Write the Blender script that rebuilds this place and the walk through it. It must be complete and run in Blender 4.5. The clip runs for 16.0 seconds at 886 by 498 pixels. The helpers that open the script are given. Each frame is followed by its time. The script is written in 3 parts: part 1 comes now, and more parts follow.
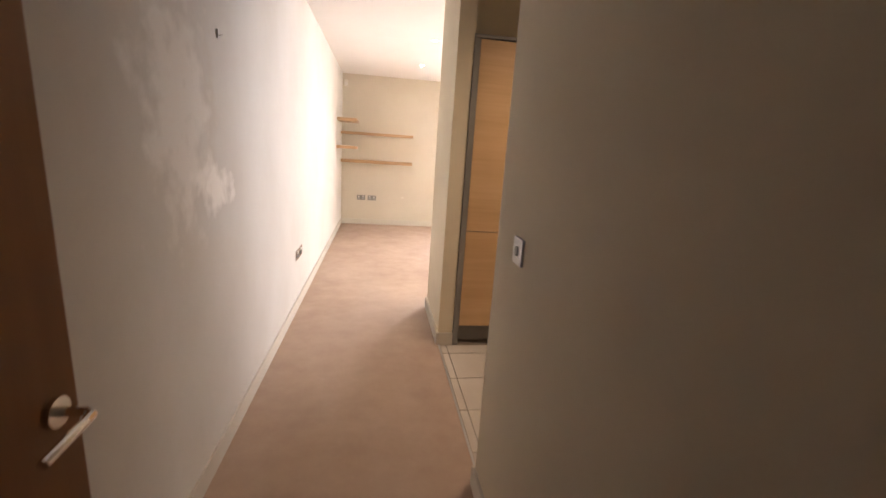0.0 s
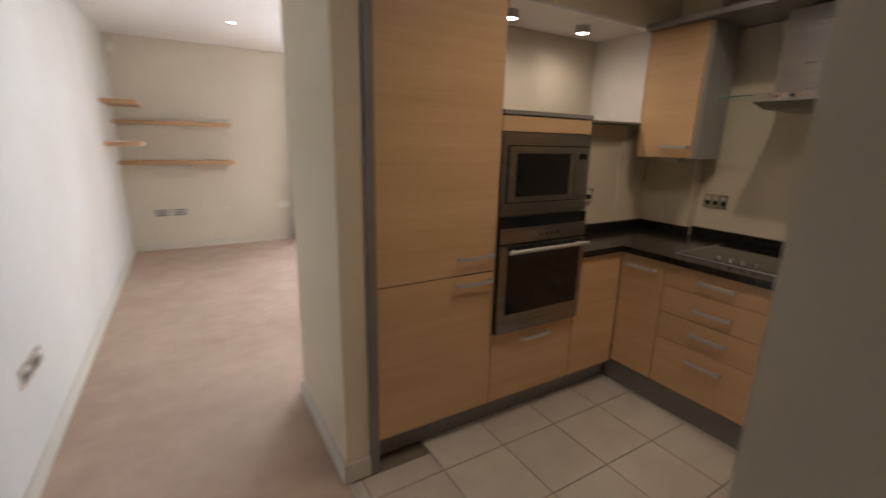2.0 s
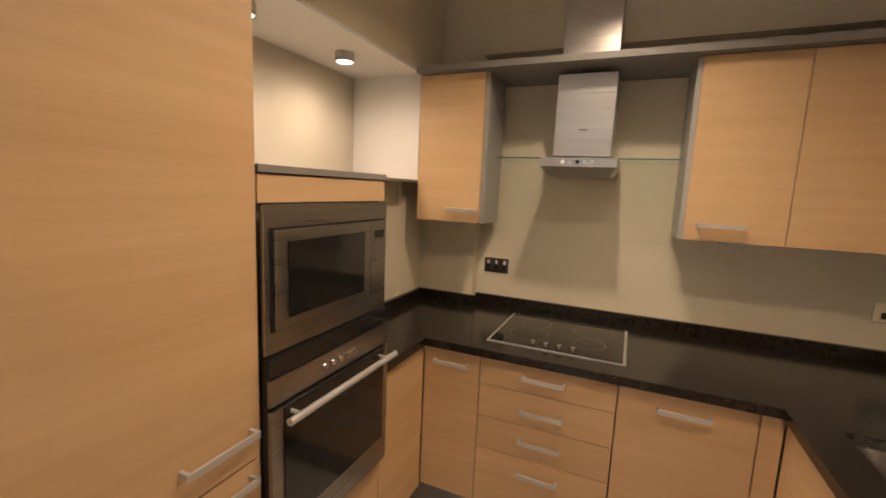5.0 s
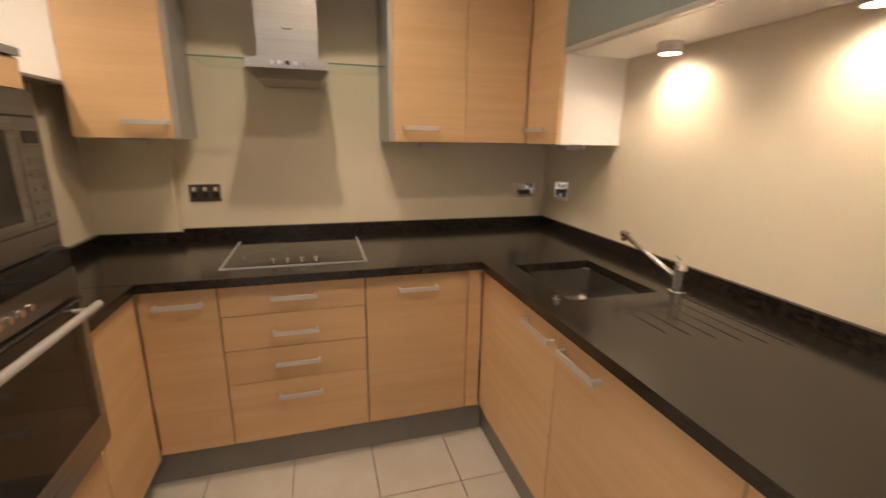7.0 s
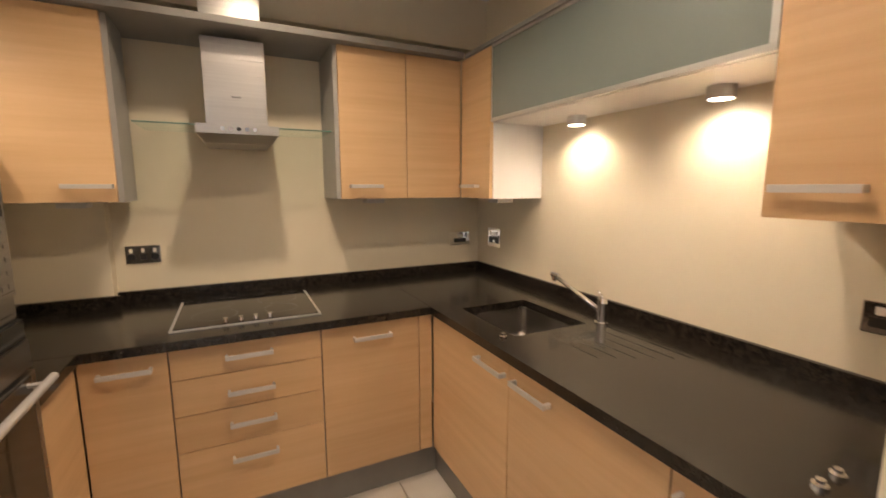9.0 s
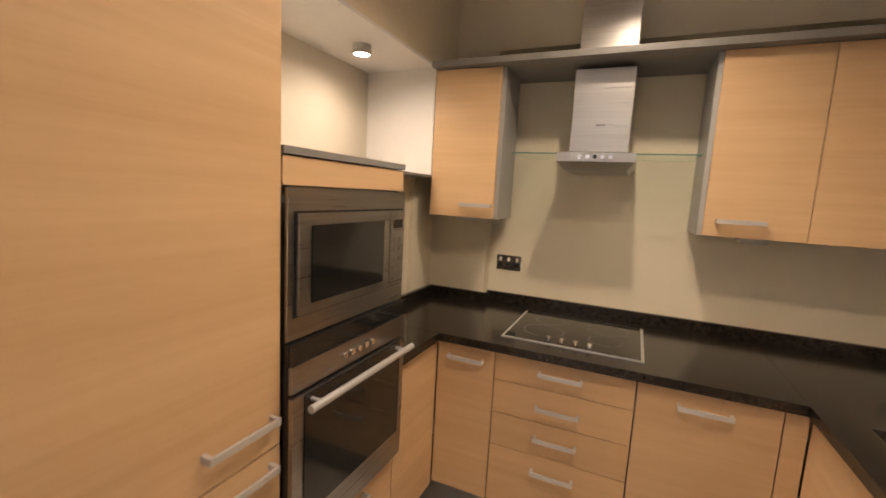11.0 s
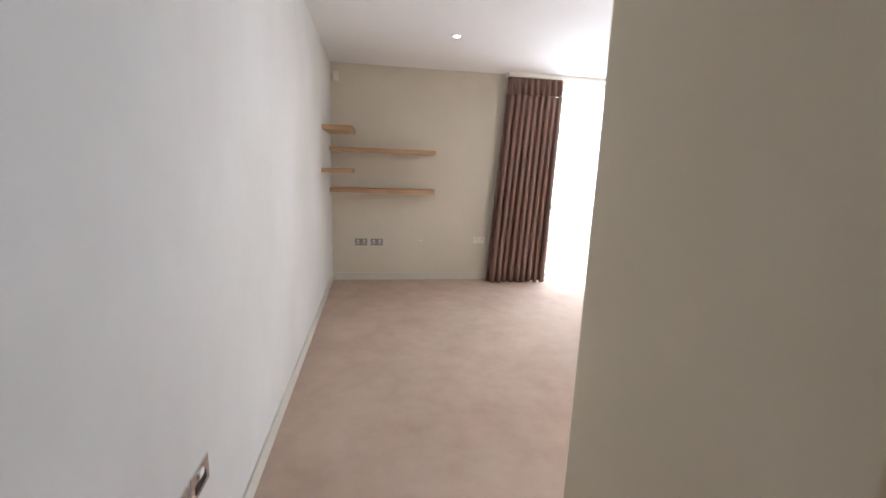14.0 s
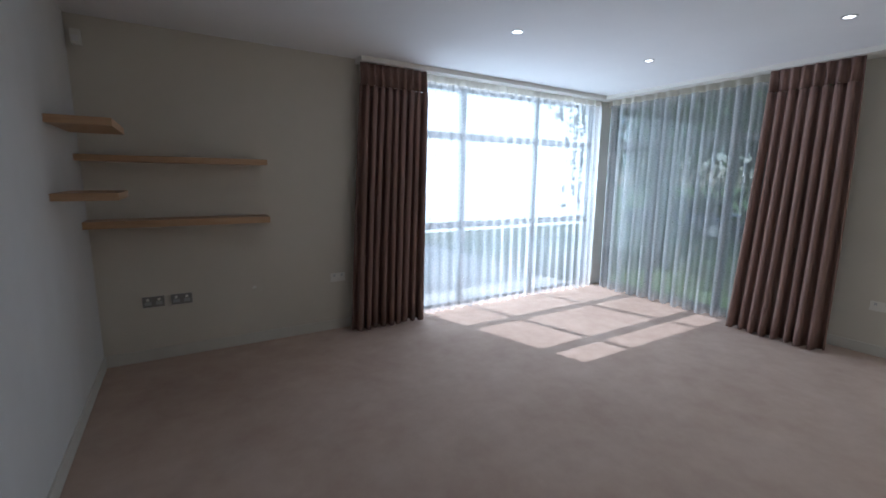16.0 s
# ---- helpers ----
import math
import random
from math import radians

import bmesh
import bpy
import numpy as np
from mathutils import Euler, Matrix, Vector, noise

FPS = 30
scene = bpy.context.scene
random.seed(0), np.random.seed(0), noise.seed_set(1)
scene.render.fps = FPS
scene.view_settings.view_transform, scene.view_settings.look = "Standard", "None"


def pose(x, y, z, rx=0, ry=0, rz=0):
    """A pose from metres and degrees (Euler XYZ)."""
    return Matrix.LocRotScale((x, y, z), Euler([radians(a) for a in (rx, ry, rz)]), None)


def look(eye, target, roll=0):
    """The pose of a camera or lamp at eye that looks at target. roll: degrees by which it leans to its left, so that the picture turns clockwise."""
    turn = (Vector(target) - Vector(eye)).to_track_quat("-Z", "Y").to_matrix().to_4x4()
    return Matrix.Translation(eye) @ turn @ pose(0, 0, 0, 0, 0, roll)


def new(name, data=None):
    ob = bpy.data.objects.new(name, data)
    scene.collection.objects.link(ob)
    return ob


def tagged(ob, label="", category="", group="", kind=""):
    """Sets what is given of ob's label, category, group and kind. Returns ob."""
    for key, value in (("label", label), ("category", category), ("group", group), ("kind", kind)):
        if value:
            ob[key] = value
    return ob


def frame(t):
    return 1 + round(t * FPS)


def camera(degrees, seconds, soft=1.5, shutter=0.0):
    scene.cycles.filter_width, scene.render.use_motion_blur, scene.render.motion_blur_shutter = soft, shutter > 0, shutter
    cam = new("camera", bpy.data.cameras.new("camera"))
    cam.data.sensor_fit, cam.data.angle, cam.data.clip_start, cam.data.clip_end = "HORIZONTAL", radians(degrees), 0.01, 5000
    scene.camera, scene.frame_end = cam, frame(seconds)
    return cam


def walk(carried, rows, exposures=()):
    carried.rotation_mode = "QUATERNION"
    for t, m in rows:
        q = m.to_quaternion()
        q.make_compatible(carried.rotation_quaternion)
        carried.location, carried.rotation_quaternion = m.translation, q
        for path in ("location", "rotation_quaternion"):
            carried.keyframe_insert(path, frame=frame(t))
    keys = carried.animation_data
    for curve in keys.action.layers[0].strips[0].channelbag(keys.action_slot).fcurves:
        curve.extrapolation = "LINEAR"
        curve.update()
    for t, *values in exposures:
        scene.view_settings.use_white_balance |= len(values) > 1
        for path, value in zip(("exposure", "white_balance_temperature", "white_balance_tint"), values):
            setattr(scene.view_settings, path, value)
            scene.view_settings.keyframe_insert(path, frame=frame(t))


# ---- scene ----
cam = camera(92.1, 16.0, soft=1.5, shutter=0.5)
PATH = [
    (0, (0.118, -0.809, 1.416), (0.425, 1.116, 0.969), 3.9),
    (0.5, (0.055, -0.515, 1.425), (0.388, 1.412, 1.008), 3.3),
    (1, (0.059, -0.156, 1.416), (0.395, 1.765, 0.974), 2.4),
    (1.5, (0.095, 0.178, 1.444), (0.578, 2.054, 0.947), 3.4),
    (2, (0.123, 0.569, 1.461), (1.122, 2.233, 0.976), 1.3),
    (2.5, (0.275, 0.825, 1.428), (1.621, 2.217, 0.926), 1.0),
    (3, (0.422, 1.035, 1.477), (1.998, 2.171, 1.0), 1.4),
    (5.3, (0.632, 1.322, 1.57), (2.497, 2.0, 1.325), 1.9),
    (5.5, (0.65, 1.332, 1.558), (2.557, 1.877, 1.3), 1.5),
    (6, (0.613, 1.379, 1.522), (2.563, 1.59, 1.129), 0.6),
    (6.5, (0.639, 1.41, 1.456), (2.574, 1.302, 0.964), 1.1),
    (7, (0.596, 1.455, 1.416), (2.456, 0.915, 0.918), 0.9),
    (7.5, (0.525, 1.541, 1.378), (2.265, 0.687, 0.883), 0.5),
    (8, (0.479, 1.582, 1.386), (2.194, 0.652, 0.948), 0.5),
    (8.5, (0.467, 1.586, 1.408), (2.195, 0.644, 1.053), 0.6),
    (9, (0.49, 1.593, 1.459), (2.27, 0.728, 1.173), -0.1),
    (9.5, (0.591, 1.575, 1.533), (2.5, 1.067, 1.221), 0.3),
    (10, (0.643, 1.517, 1.566), (2.606, 1.763, 1.272), 1.0),
    (10.2, (0.647, 1.511, 1.563), (2.589, 1.908, 1.298), 1.3),
    (12.3, (0.40, 1.115, 1.45), (1.775, 2.52, 1.066), 5.0),
    (12.5, (0.371, 1.156, 1.456), (1.615, 2.673, 1.069), 5.0),
    (13, (0.184, 1.267, 1.486), (0.881, 3.095, 1.074), 3.6),
    (13.5, (0.037, 1.5, 1.384), (0.372, 3.436, 1.01), 2.7),
    (14, (-0.026, 1.753, 1.427), (0.29, 3.693, 1.059), 2.1),
    (14.5, (-0.036, 2.094, 1.422), (0.271, 4.036, 1.051), 1.2),
    (15, (0.016, 2.41, 1.445), (0.478, 4.308, 1.019), 1.2),
    (15.5, (-0.023, 2.791, 1.457), (0.871, 4.54, 1.076), 0.7),
    (16, (0.053, 3.082, 1.499), (1.085, 4.765, 1.174), 0.7),
]
EXPOSURES = [(0, 2.9, 7200, 25), (0.6, 2.7, 7000, 24), (1.5, 2.4, 6500, 21), (2, 2.1, 6200, 18), (2.5, 2.0, 6100, 17), (3, 2.35, 6700, 19), (5.5, 3.15, 6950, 19), (8, 3.35, 6750, 18), (10, 3.4, 6750, 18), (12.5, 3.35, 6150, 18),
             (13.2, 2.9, 6000, 17), (13.6, 2.25, 6000, 17), (14.5, 1.5, 5850, 17), (15.2, 0.6, 5500, 15), (16, -0.15, 5300, 14)]
walk(cam, [(r[0], look(*r[1:])) for r in PATH], EXPOSURES)
SKY, SUN, WIN_N = 0.12, 5.0, 103.0
KIT, CABW, NICHE = 5.2, 0.8, 1.6

# ---- world, sun, lamps ----
world = bpy.data.worlds.new("world")
scene.world = world
world.use_nodes = True
wn = world.node_tree
sky = wn.nodes.new("ShaderNodeTexSky")
sky.sky_type = "NISHITA"
sky.sun_disc = False
sky.sun_elevation = radians(49.1)
sky.sun_rotation = radians(-15.7)
wn.links.new(sky.outputs[0], wn.nodes["Background"].inputs[0])
wn.nodes["Background"].inputs[1].default_value = SKY
sun = new("sun", bpy.data.lights.new("sun", "SUN"))
sun.data.energy = SUN
sun.data.angle = radians(0.5)
sun.data.color = (1.0, 0.95, 0.88)
sun.matrix_world = look((0, 0, 20), (0.235, -0.835, 19))


def spot(name, eye, target, watts, angle, color, size=0.03, blend=0.6):
    l = new(name, bpy.data.lights.new(name, "SPOT"))
    l.data.energy, l.data.spot_size, l.data.spot_blend = watts, radians(angle), blend
    l.data.color, l.data.shadow_soft_size = color, size
    l.matrix_world = look(eye, target)
    return l


def window_light(name, eye, target, sx, sy, watts):
    l = new(name, bpy.data.lights.new(name, "AREA"))
    l.data.shape, l.data.size, l.data.size_y, l.data.energy = "RECTANGLE", sx, sy, watts
    l.data.color = (0.86, 0.94, 1.0)
    l.matrix_world = look(eye, target)
    return l


WARM = (1.0, 0.83, 0.61)
window_light("window_light", (3.6, 7.5, 1.4), (3.6, 5.0, 1.0), 2.6, 2.2, WIN_N)
KITCHEN_SPOTS = ((2.04, 1.46), (1.30, 1.20))
for kx, ky in KITCHEN_SPOTS:
    spot("ceiling_lamp", (kx, ky, 2.57), (kx, ky, 0), KIT, 150, WARM, 0.035, 0.9)
CAB_SPOTS = ((2.01, 0.185), (1.37, 0.185))
for kx, ky in CAB_SPOTS:
    spot("cabinet_lamp", (kx, ky, 1.722), (kx, ky, 0), CABW, 165, WARM, 0.03, 0.7)
NICHE_SPOTS = ((2.25, 2.55), (1.70, 2.55))
for kx, ky in NICHE_SPOTS:
    spot("niche_lamp", (kx, ky - 0.02, 2.10), (kx, ky - 0.02, 0), NICHE, 176, WARM, 0.05, 1.0)


# ---- materials ----
def material(name, color, rough=0.6, metal=0.0, spec=0.5):
    m = bpy.data.materials.new(name)
    m.use_nodes = True
    b = m.node_tree.nodes["Principled BSDF"]
    b.inputs["Base Color"].default_value = (*color, 1)
    b.inputs["Roughness"].default_value = rough
    b.inputs["Metallic"].default_value = metal
    b.inputs["Specular IOR Level"].default_value = spec
    return m


def textured(name, dark, light, scale=(8, 8, 8), detail=6, rough=0.6, bump=0.0, bump_scale=200.0, metal=0.0, spec=0.5,
             second=None, vary=0.0, rough_var=0.0, distance=0.002):
    """Two scales of noise between two colours, with a fine relief."""
    m = material(name, light, rough, metal, spec)
    nt = m.node_tree
    b = nt.nodes["Principled BSDF"]
    tc = nt.nodes.new("ShaderNodeTexCoord")
    mp = nt.nodes.new("ShaderNodeMapping")
    mp.inputs["Scale"].default_value = scale
    info = nt.nodes.new("ShaderNodeObjectInfo")
    off = nt.nodes.new("ShaderNodeVectorMath")
    off.operation = "SCALE"
    comb = nt.nodes.new("ShaderNodeCombineXYZ")
    for k in range(3):
        nt.links.new(info.outputs["Random"], comb.inputs[k])
    nt.links.new(comb.outputs[0], off.inputs[0])
    off.inputs["Scale"].default_value = 40.0
    nt.links.new(off.outputs[0], mp.inputs["Location"])
    nt.links.new(tc.outputs["Object"], mp.inputs["Vector"])
    n1 = nt.nodes.new("ShaderNodeTexNoise")
    n1.inputs["Scale"].default_value = 1.0
    n1.inputs["Detail"].default_value = detail
    n1.inputs["Roughness"].default_value = 0.62
    nt.links.new(mp.outputs[0], n1.inputs["Vector"])
    n2 = nt.nodes.new("ShaderNodeTexNoise")
    n2.inputs["Scale"].default_value = 0.13 if second is None else second
    n2.inputs["Detail"].default_value = 3
    nt.links.new(mp.outputs[0], n2.inputs["Vector"])
    mix = nt.nodes.new("ShaderNodeMath")
    mix.operation = "MULTIPLY_ADD"
    mix.inputs[1].default_value = 0.55
    nt.links.new(n1.outputs[0], mix.inputs[0])
    half = nt.nodes.new("ShaderNodeMath")
    half.operation = "MULTIPLY"
    half.inputs[1].default_value = 0.45
    nt.links.new(n2.outputs[0], half.inputs[0])
    nt.links.new(half.outputs[0], mix.inputs[2])
    ramp = nt.nodes.new("ShaderNodeValToRGB")
    ramp.color_ramp.elements[0].position, ramp.color_ramp.elements[1].position = 0.34, 0.66
    ramp.color_ramp.elements[0].color, ramp.color_ramp.elements[1].color = (*dark, 1), (*light, 1)
    nt.links.new(mix.outputs[0], ramp.inputs[0])
    out = ramp.outputs[0]
    if vary:
        hsv = nt.nodes.new("ShaderNodeHueSaturation")
        mr = nt.nodes.new("ShaderNodeMapRange")
        mr.inputs["To Min"].default_value, mr.inputs["To Max"].default_value = 1 - vary, 1 + vary
        nt.links.new(info.outputs["Random"], mr.inputs["Value"])
        nt.links.new(mr.outputs[0], hsv.inputs["Value"])
        nt.links.new(out, hsv.inputs["Color"])
        out = hsv.outputs[0]
    nt.links.new(out, b.inputs["Base Color"])
    if rough_var:
        mr = nt.nodes.new("ShaderNodeMapRange")
        mr.inputs["To Min"].default_value, mr.inputs["To Max"].default_value = rough - rough_var, rough + rough_var
        nt.links.new(n1.outputs[0], mr.inputs["Value"])
        nt.links.new(mr.outputs[0], b.inputs["Roughness"])
    if bump:
        n3 = nt.nodes.new("ShaderNodeTexNoise")
        n3.inputs["Scale"].default_value = bump_scale
        n3.inputs["Detail"].default_value = 4
        nt.links.new(tc.outputs["Object"], n3.inputs["Vector"])
        bp = nt.nodes.new("ShaderNodeBump")
        bp.inputs["Strength"].default_value = bump
        bp.inputs["Distance"].default_value = distance
        nt.links.new(n3.outputs[0], bp.inputs["Height"])
        nt.links.new(bp.outputs[0], b.inputs["Normal"])
    return m


def glassy(name, color, clear, rough=0.05):
    """Thin see-through pane: partly clear, partly glossy."""
    m = bpy.data.materials.new(name)
    m.use_nodes = True
    nt = m.node_tree
    nt.nodes.remove(nt.nodes["Principled BSDF"])
    a = nt.nodes.new("ShaderNodeBsdfTransparent")
    a.inputs[0].default_value = (*color, 1)
    g = nt.nodes.new("ShaderNodeBsdfGlossy")
    g.inputs["Roughness"].default_value = rough
    mx = nt.nodes.new("ShaderNodeMixShader")
    mx.inputs[0].default_value = 1 - clear
    nt.links.new(a.outputs[0], mx.inputs[1])
    nt.links.new(g.outputs[0], mx.inputs[2])
    nt.links.new(mx.outputs[0], nt.nodes["Material Output"].inputs[0])
    return m


def fabric_sheer(name, color, clear):
    m = bpy.data.materials.new(name)
    m.use_nodes = True
    nt = m.node_tree
    nt.nodes.remove(nt.nodes["Principled BSDF"])
    a = nt.nodes.new("ShaderNodeBsdfTransparent")
    d = nt.nodes.new("ShaderNodeBsdfDiffuse")
    d.inputs[0].default_value = (*color, 1)
    tl = nt.nodes.new("ShaderNodeBsdfTranslucent")
    tl.inputs[0].default_value = (*color, 1)
    m1 = nt.nodes.new("ShaderNodeMixShader")
    m1.inputs[0].default_value = 0.5
    nt.links.new(d.outputs[0], m1.inputs[1])
    nt.links.new(tl.outputs[0], m1.inputs[2])
    # woven threads: fine noise opens and closes the weave
    tc = nt.nodes.new("ShaderNodeTexCoord")
    n = nt.nodes.new("ShaderNodeTexNoise")
    n.inputs["Scale"].default_value = 60
    n.inputs["Detail"].default_value = 3
    nt.links.new(tc.outputs["Object"], n.inputs["Vector"])
    mr = nt.nodes.new("ShaderNodeMapRange")
    mr.inputs["To Min"].default_value, mr.inputs["To Max"].default_value = 1 - clear - 0.1, 1 - clear + 0.1
    nt.links.new(n.outputs[0], mr.inputs["Value"])
    m2 = nt.nodes.new("ShaderNodeMixShader")
    nt.links.new(mr.outputs[0], m2.inputs[0])
    nt.links.new(a.outputs[0], m2.inputs[1])
    nt.links.new(m1.outputs[0], m2.inputs[2])
    nt.links.new(m2.outputs[0], nt.nodes["Material Output"].inputs[0])
    return m


def glow(name, color, strength):
    m = material(name, color)
    b = m.node_tree.nodes["Principled BSDF"]
    b.inputs["Emission Color"].default_value = (*color, 1)
    b.inputs["Emission Strength"].default_value = strength
    return m


WALL = textured("magnolia_paint", (0.71, 0.63, 0.48), (0.77, 0.69, 0.54), (1.6, 1.6, 1.6), rough=0.75, bump=0.12, bump_scale=160, spec=0.3)
LIVWALL = textured("cream_paint", (0.605, 0.555, 0.465), (0.665, 0.61, 0.52), (1.6, 1.6, 1.6), rough=0.8, bump=0.12, bump_scale=160, spec=0.3)
WHITEWALL = textured("scuffed_white_paint", (0.58, 0.55, 0.51), (0.69, 0.675, 0.65), (1.5, 1.5, 1.1), rough=0.7, bump=0.15, bump_scale=120, spec=0.35)
CEIL = textured("ceiling_paint", (0.79, 0.78, 0.77), (0.83, 0.82, 0.81), (2, 2, 2), rough=0.85, bump=0.06, bump_scale=150, spec=0.2)
GLOSSWHITE = textured("white_gloss_paint", (0.74, 0.71, 0.64), (0.79, 0.76, 0.70), (3, 3, 3), rough=0.4, spec=0.5)
SKIRT = textured("aged_skirting_paint", (0.585, 0.55, 0.48), (0.645, 0.605, 0.535), (3, 3, 3), rough=0.45, spec=0.4)
CARPET = textured("beige_carpet", (0.46, 0.335, 0.26), (0.585, 0.45, 0.36), (5, 5, 5), detail=9, rough=0.95, bump=0.8, bump_scale=420, spec=0.1, second=0.22, distance=0.004)
OAKH = textured("oak_veneer", (0.55, 0.35, 0.18), (0.66, 0.445, 0.25), (1.3, 1.3, 30), detail=8, rough=0.42, bump=0.05, bump_scale=90, vary=0.05, second=0.2)
OAKSHELF = textured("shelf_oak", (0.40, 0.235, 0.12), (0.56, 0.36, 0.20), (3, 3, 40), detail=7, rough=0.5, second=0.2)
DOORWOOD = textured("brown_door_veneer", (0.22, 0.085, 0.025), (0.33, 0.14, 0.045), (14, 14, 1.2), detail=7, rough=0.4, second=0.2)
GREY = textured("grey_laminate", (0.20, 0.19, 0.18), (0.25, 0.24, 0.225), (4, 4, 4), rough=0.45)
SILVER = textured("silver_laminate", (0.36, 0.36, 0.35), (0.42, 0.42, 0.41), (4, 4, 4), rough=0.4, metal=0.3)
WHITELAM = textured("white_laminate", (0.76, 0.74, 0.72), (0.82, 0.80, 0.78), (3, 3, 3), rough=0.4)
# Oven and microwave steel, darkened in colour for the weak light on them.
STEEL = textured("shaded_brushed_steel", (0.31, 0.295, 0.28), (0.41, 0.39, 0.37), (3, 3, 160), detail=4, rough=0.3, metal=1.0, rough_var=0.08)
# Lighter copy of the same steel for the brighter lit hood.
HOODSTEEL = textured("lit_brushed_steel", (0.52, 0.50, 0.48), (0.62, 0.60, 0.57), (3, 3, 160), detail=4, rough=0.3, metal=1.0, rough_var=0.07)
SINKSTEEL = textured("polished_sink_steel", (0.36, 0.34, 0.32), (0.46, 0.44, 0.42), (5, 5, 60), detail=4, rough=0.24, metal=1.0, rough_var=0.06)
CHROME = textured("polished_chrome", (0.78, 0.77, 0.76), (0.84, 0.83, 0.82), (6, 6, 6), rough=0.1, metal=1.0)
SATIN = textured("satin_nickel", (0.52, 0.51, 0.50), (0.60, 0.59, 0.58), (10, 10, 60), rough=0.4, metal=0.45)
BLACKGLASS = textured("black_oven_glass", (0.010, 0.010, 0.010), (0.016, 0.015, 0.014), (3, 3, 3), rough=0.07)
GROOVE = textured("polished_granite_groove", (0.008, 0.007, 0.006), (0.026, 0.021, 0.017), (150, 150, 150), rough=0.08)
HOBGLASS = textured("dark_hob_glass", (0.006, 0.005, 0.004), (0.010, 0.008, 0.007), (3, 3, 3), rough=0.06)
BLACKPL = textured("black_plastic", (0.012, 0.012, 0.012), (0.02, 0.02, 0.02), (9, 9, 9), rough=0.35)
GRANITE = textured("black_granite", (0.0015, 0.0015, 0.0015), (0.034, 0.027, 0.021), (150, 150, 150), detail=5, rough=0.17, second=0.3, rough_var=0.1, bump=0.04, bump_scale=300)
TILE = textured("cream_floor_tile", (0.56, 0.51, 0.44), (0.66, 0.61, 0.54), (6, 6, 6), rough=0.35, vary=0.04, bump=0.03, bump_scale=60, rough_var=0.08)
GROUT = textured("dark_grout", (0.20, 0.16, 0.12), (0.28, 0.23, 0.18), (30, 30, 30), rough=0.9)
CURTAIN = textured("brown_curtain", (0.19, 0.115, 0.092), (0.30, 0.19, 0.155), (60, 60, 4), rough=0.85, bump=0.3, bump_scale=500, spec=0.2)
SHEER = fabric_sheer("white_voile", (0.82, 0.83, 0.83), 0.67)
HEADING = fabric_sheer("voile_heading_tape", (0.62, 0.58, 0.50), 0.2)
PANE = glassy("window_glass", (0.93, 0.97, 0.96), 0.94)
SHELFGLASS = glassy("green_shelf_glass", (0.93, 0.97, 0.95), 0.93)
EDGEGLASS = textured("green_glass_edge", (0.06, 0.16, 0.13), (0.12, 0.26, 0.21), (20, 20, 20), rough=0.15)
FROST = textured("frosted_green_glass", (0.17, 0.205, 0.19), (0.20, 0.235, 0.22), (2, 2, 2), rough=0.3)
ALU = textured("aluminium_trim", (0.55, 0.55, 0.54), (0.64, 0.64, 0.63), (4, 4, 80), rough=0.35, metal=0.8)
FRAME = textured("grey_window_frame", (0.16, 0.17, 0.17), (0.21, 0.22, 0.22), (5, 5, 5), rough=0.5)
LAMP = glow("lamp_glow", (1.0, 0.88, 0.70), 2.5)
LAMPW = glow("downlight_glow", (1.0, 0.96, 0.90), 5.0)
GRASS = textured("lawn", (0.045, 0.09, 0.02), (0.10, 0.17, 0.045), (9, 9, 9), rough=0.9, bump=0.6, bump_scale=60)
PAVE = textured("pale_paving", (0.46, 0.44, 0.40), (0.58, 0.56, 0.52), (5, 5, 5), rough=0.85, bump=0.2, bump_scale=60)
LEAF = textured("leaves", (0.03, 0.075, 0.02), (0.085, 0.16, 0.045), (7, 7, 7), rough=0.6)
BARK = textured("bark", (0.07, 0.05, 0.035), (0.14, 0.10, 0.07), (20, 20, 4), rough=0.9, bump=0.5, bump_scale=50)
BRICK = textured("pale_brick", (0.36, 0.27, 0.20), (0.48, 0.38, 0.29), (9, 9, 30), rough=0.85)
CARPAINT = textured("blue_car_paint", (0.03, 0.05, 0.11), (0.04, 0.065, 0.14), (3, 3, 3), rough=0.2)
RUBBER = textured("tyre_rubber", (0.02, 0.02, 0.02), (0.03, 0.03, 0.03), (9, 9, 9), rough=0.8)


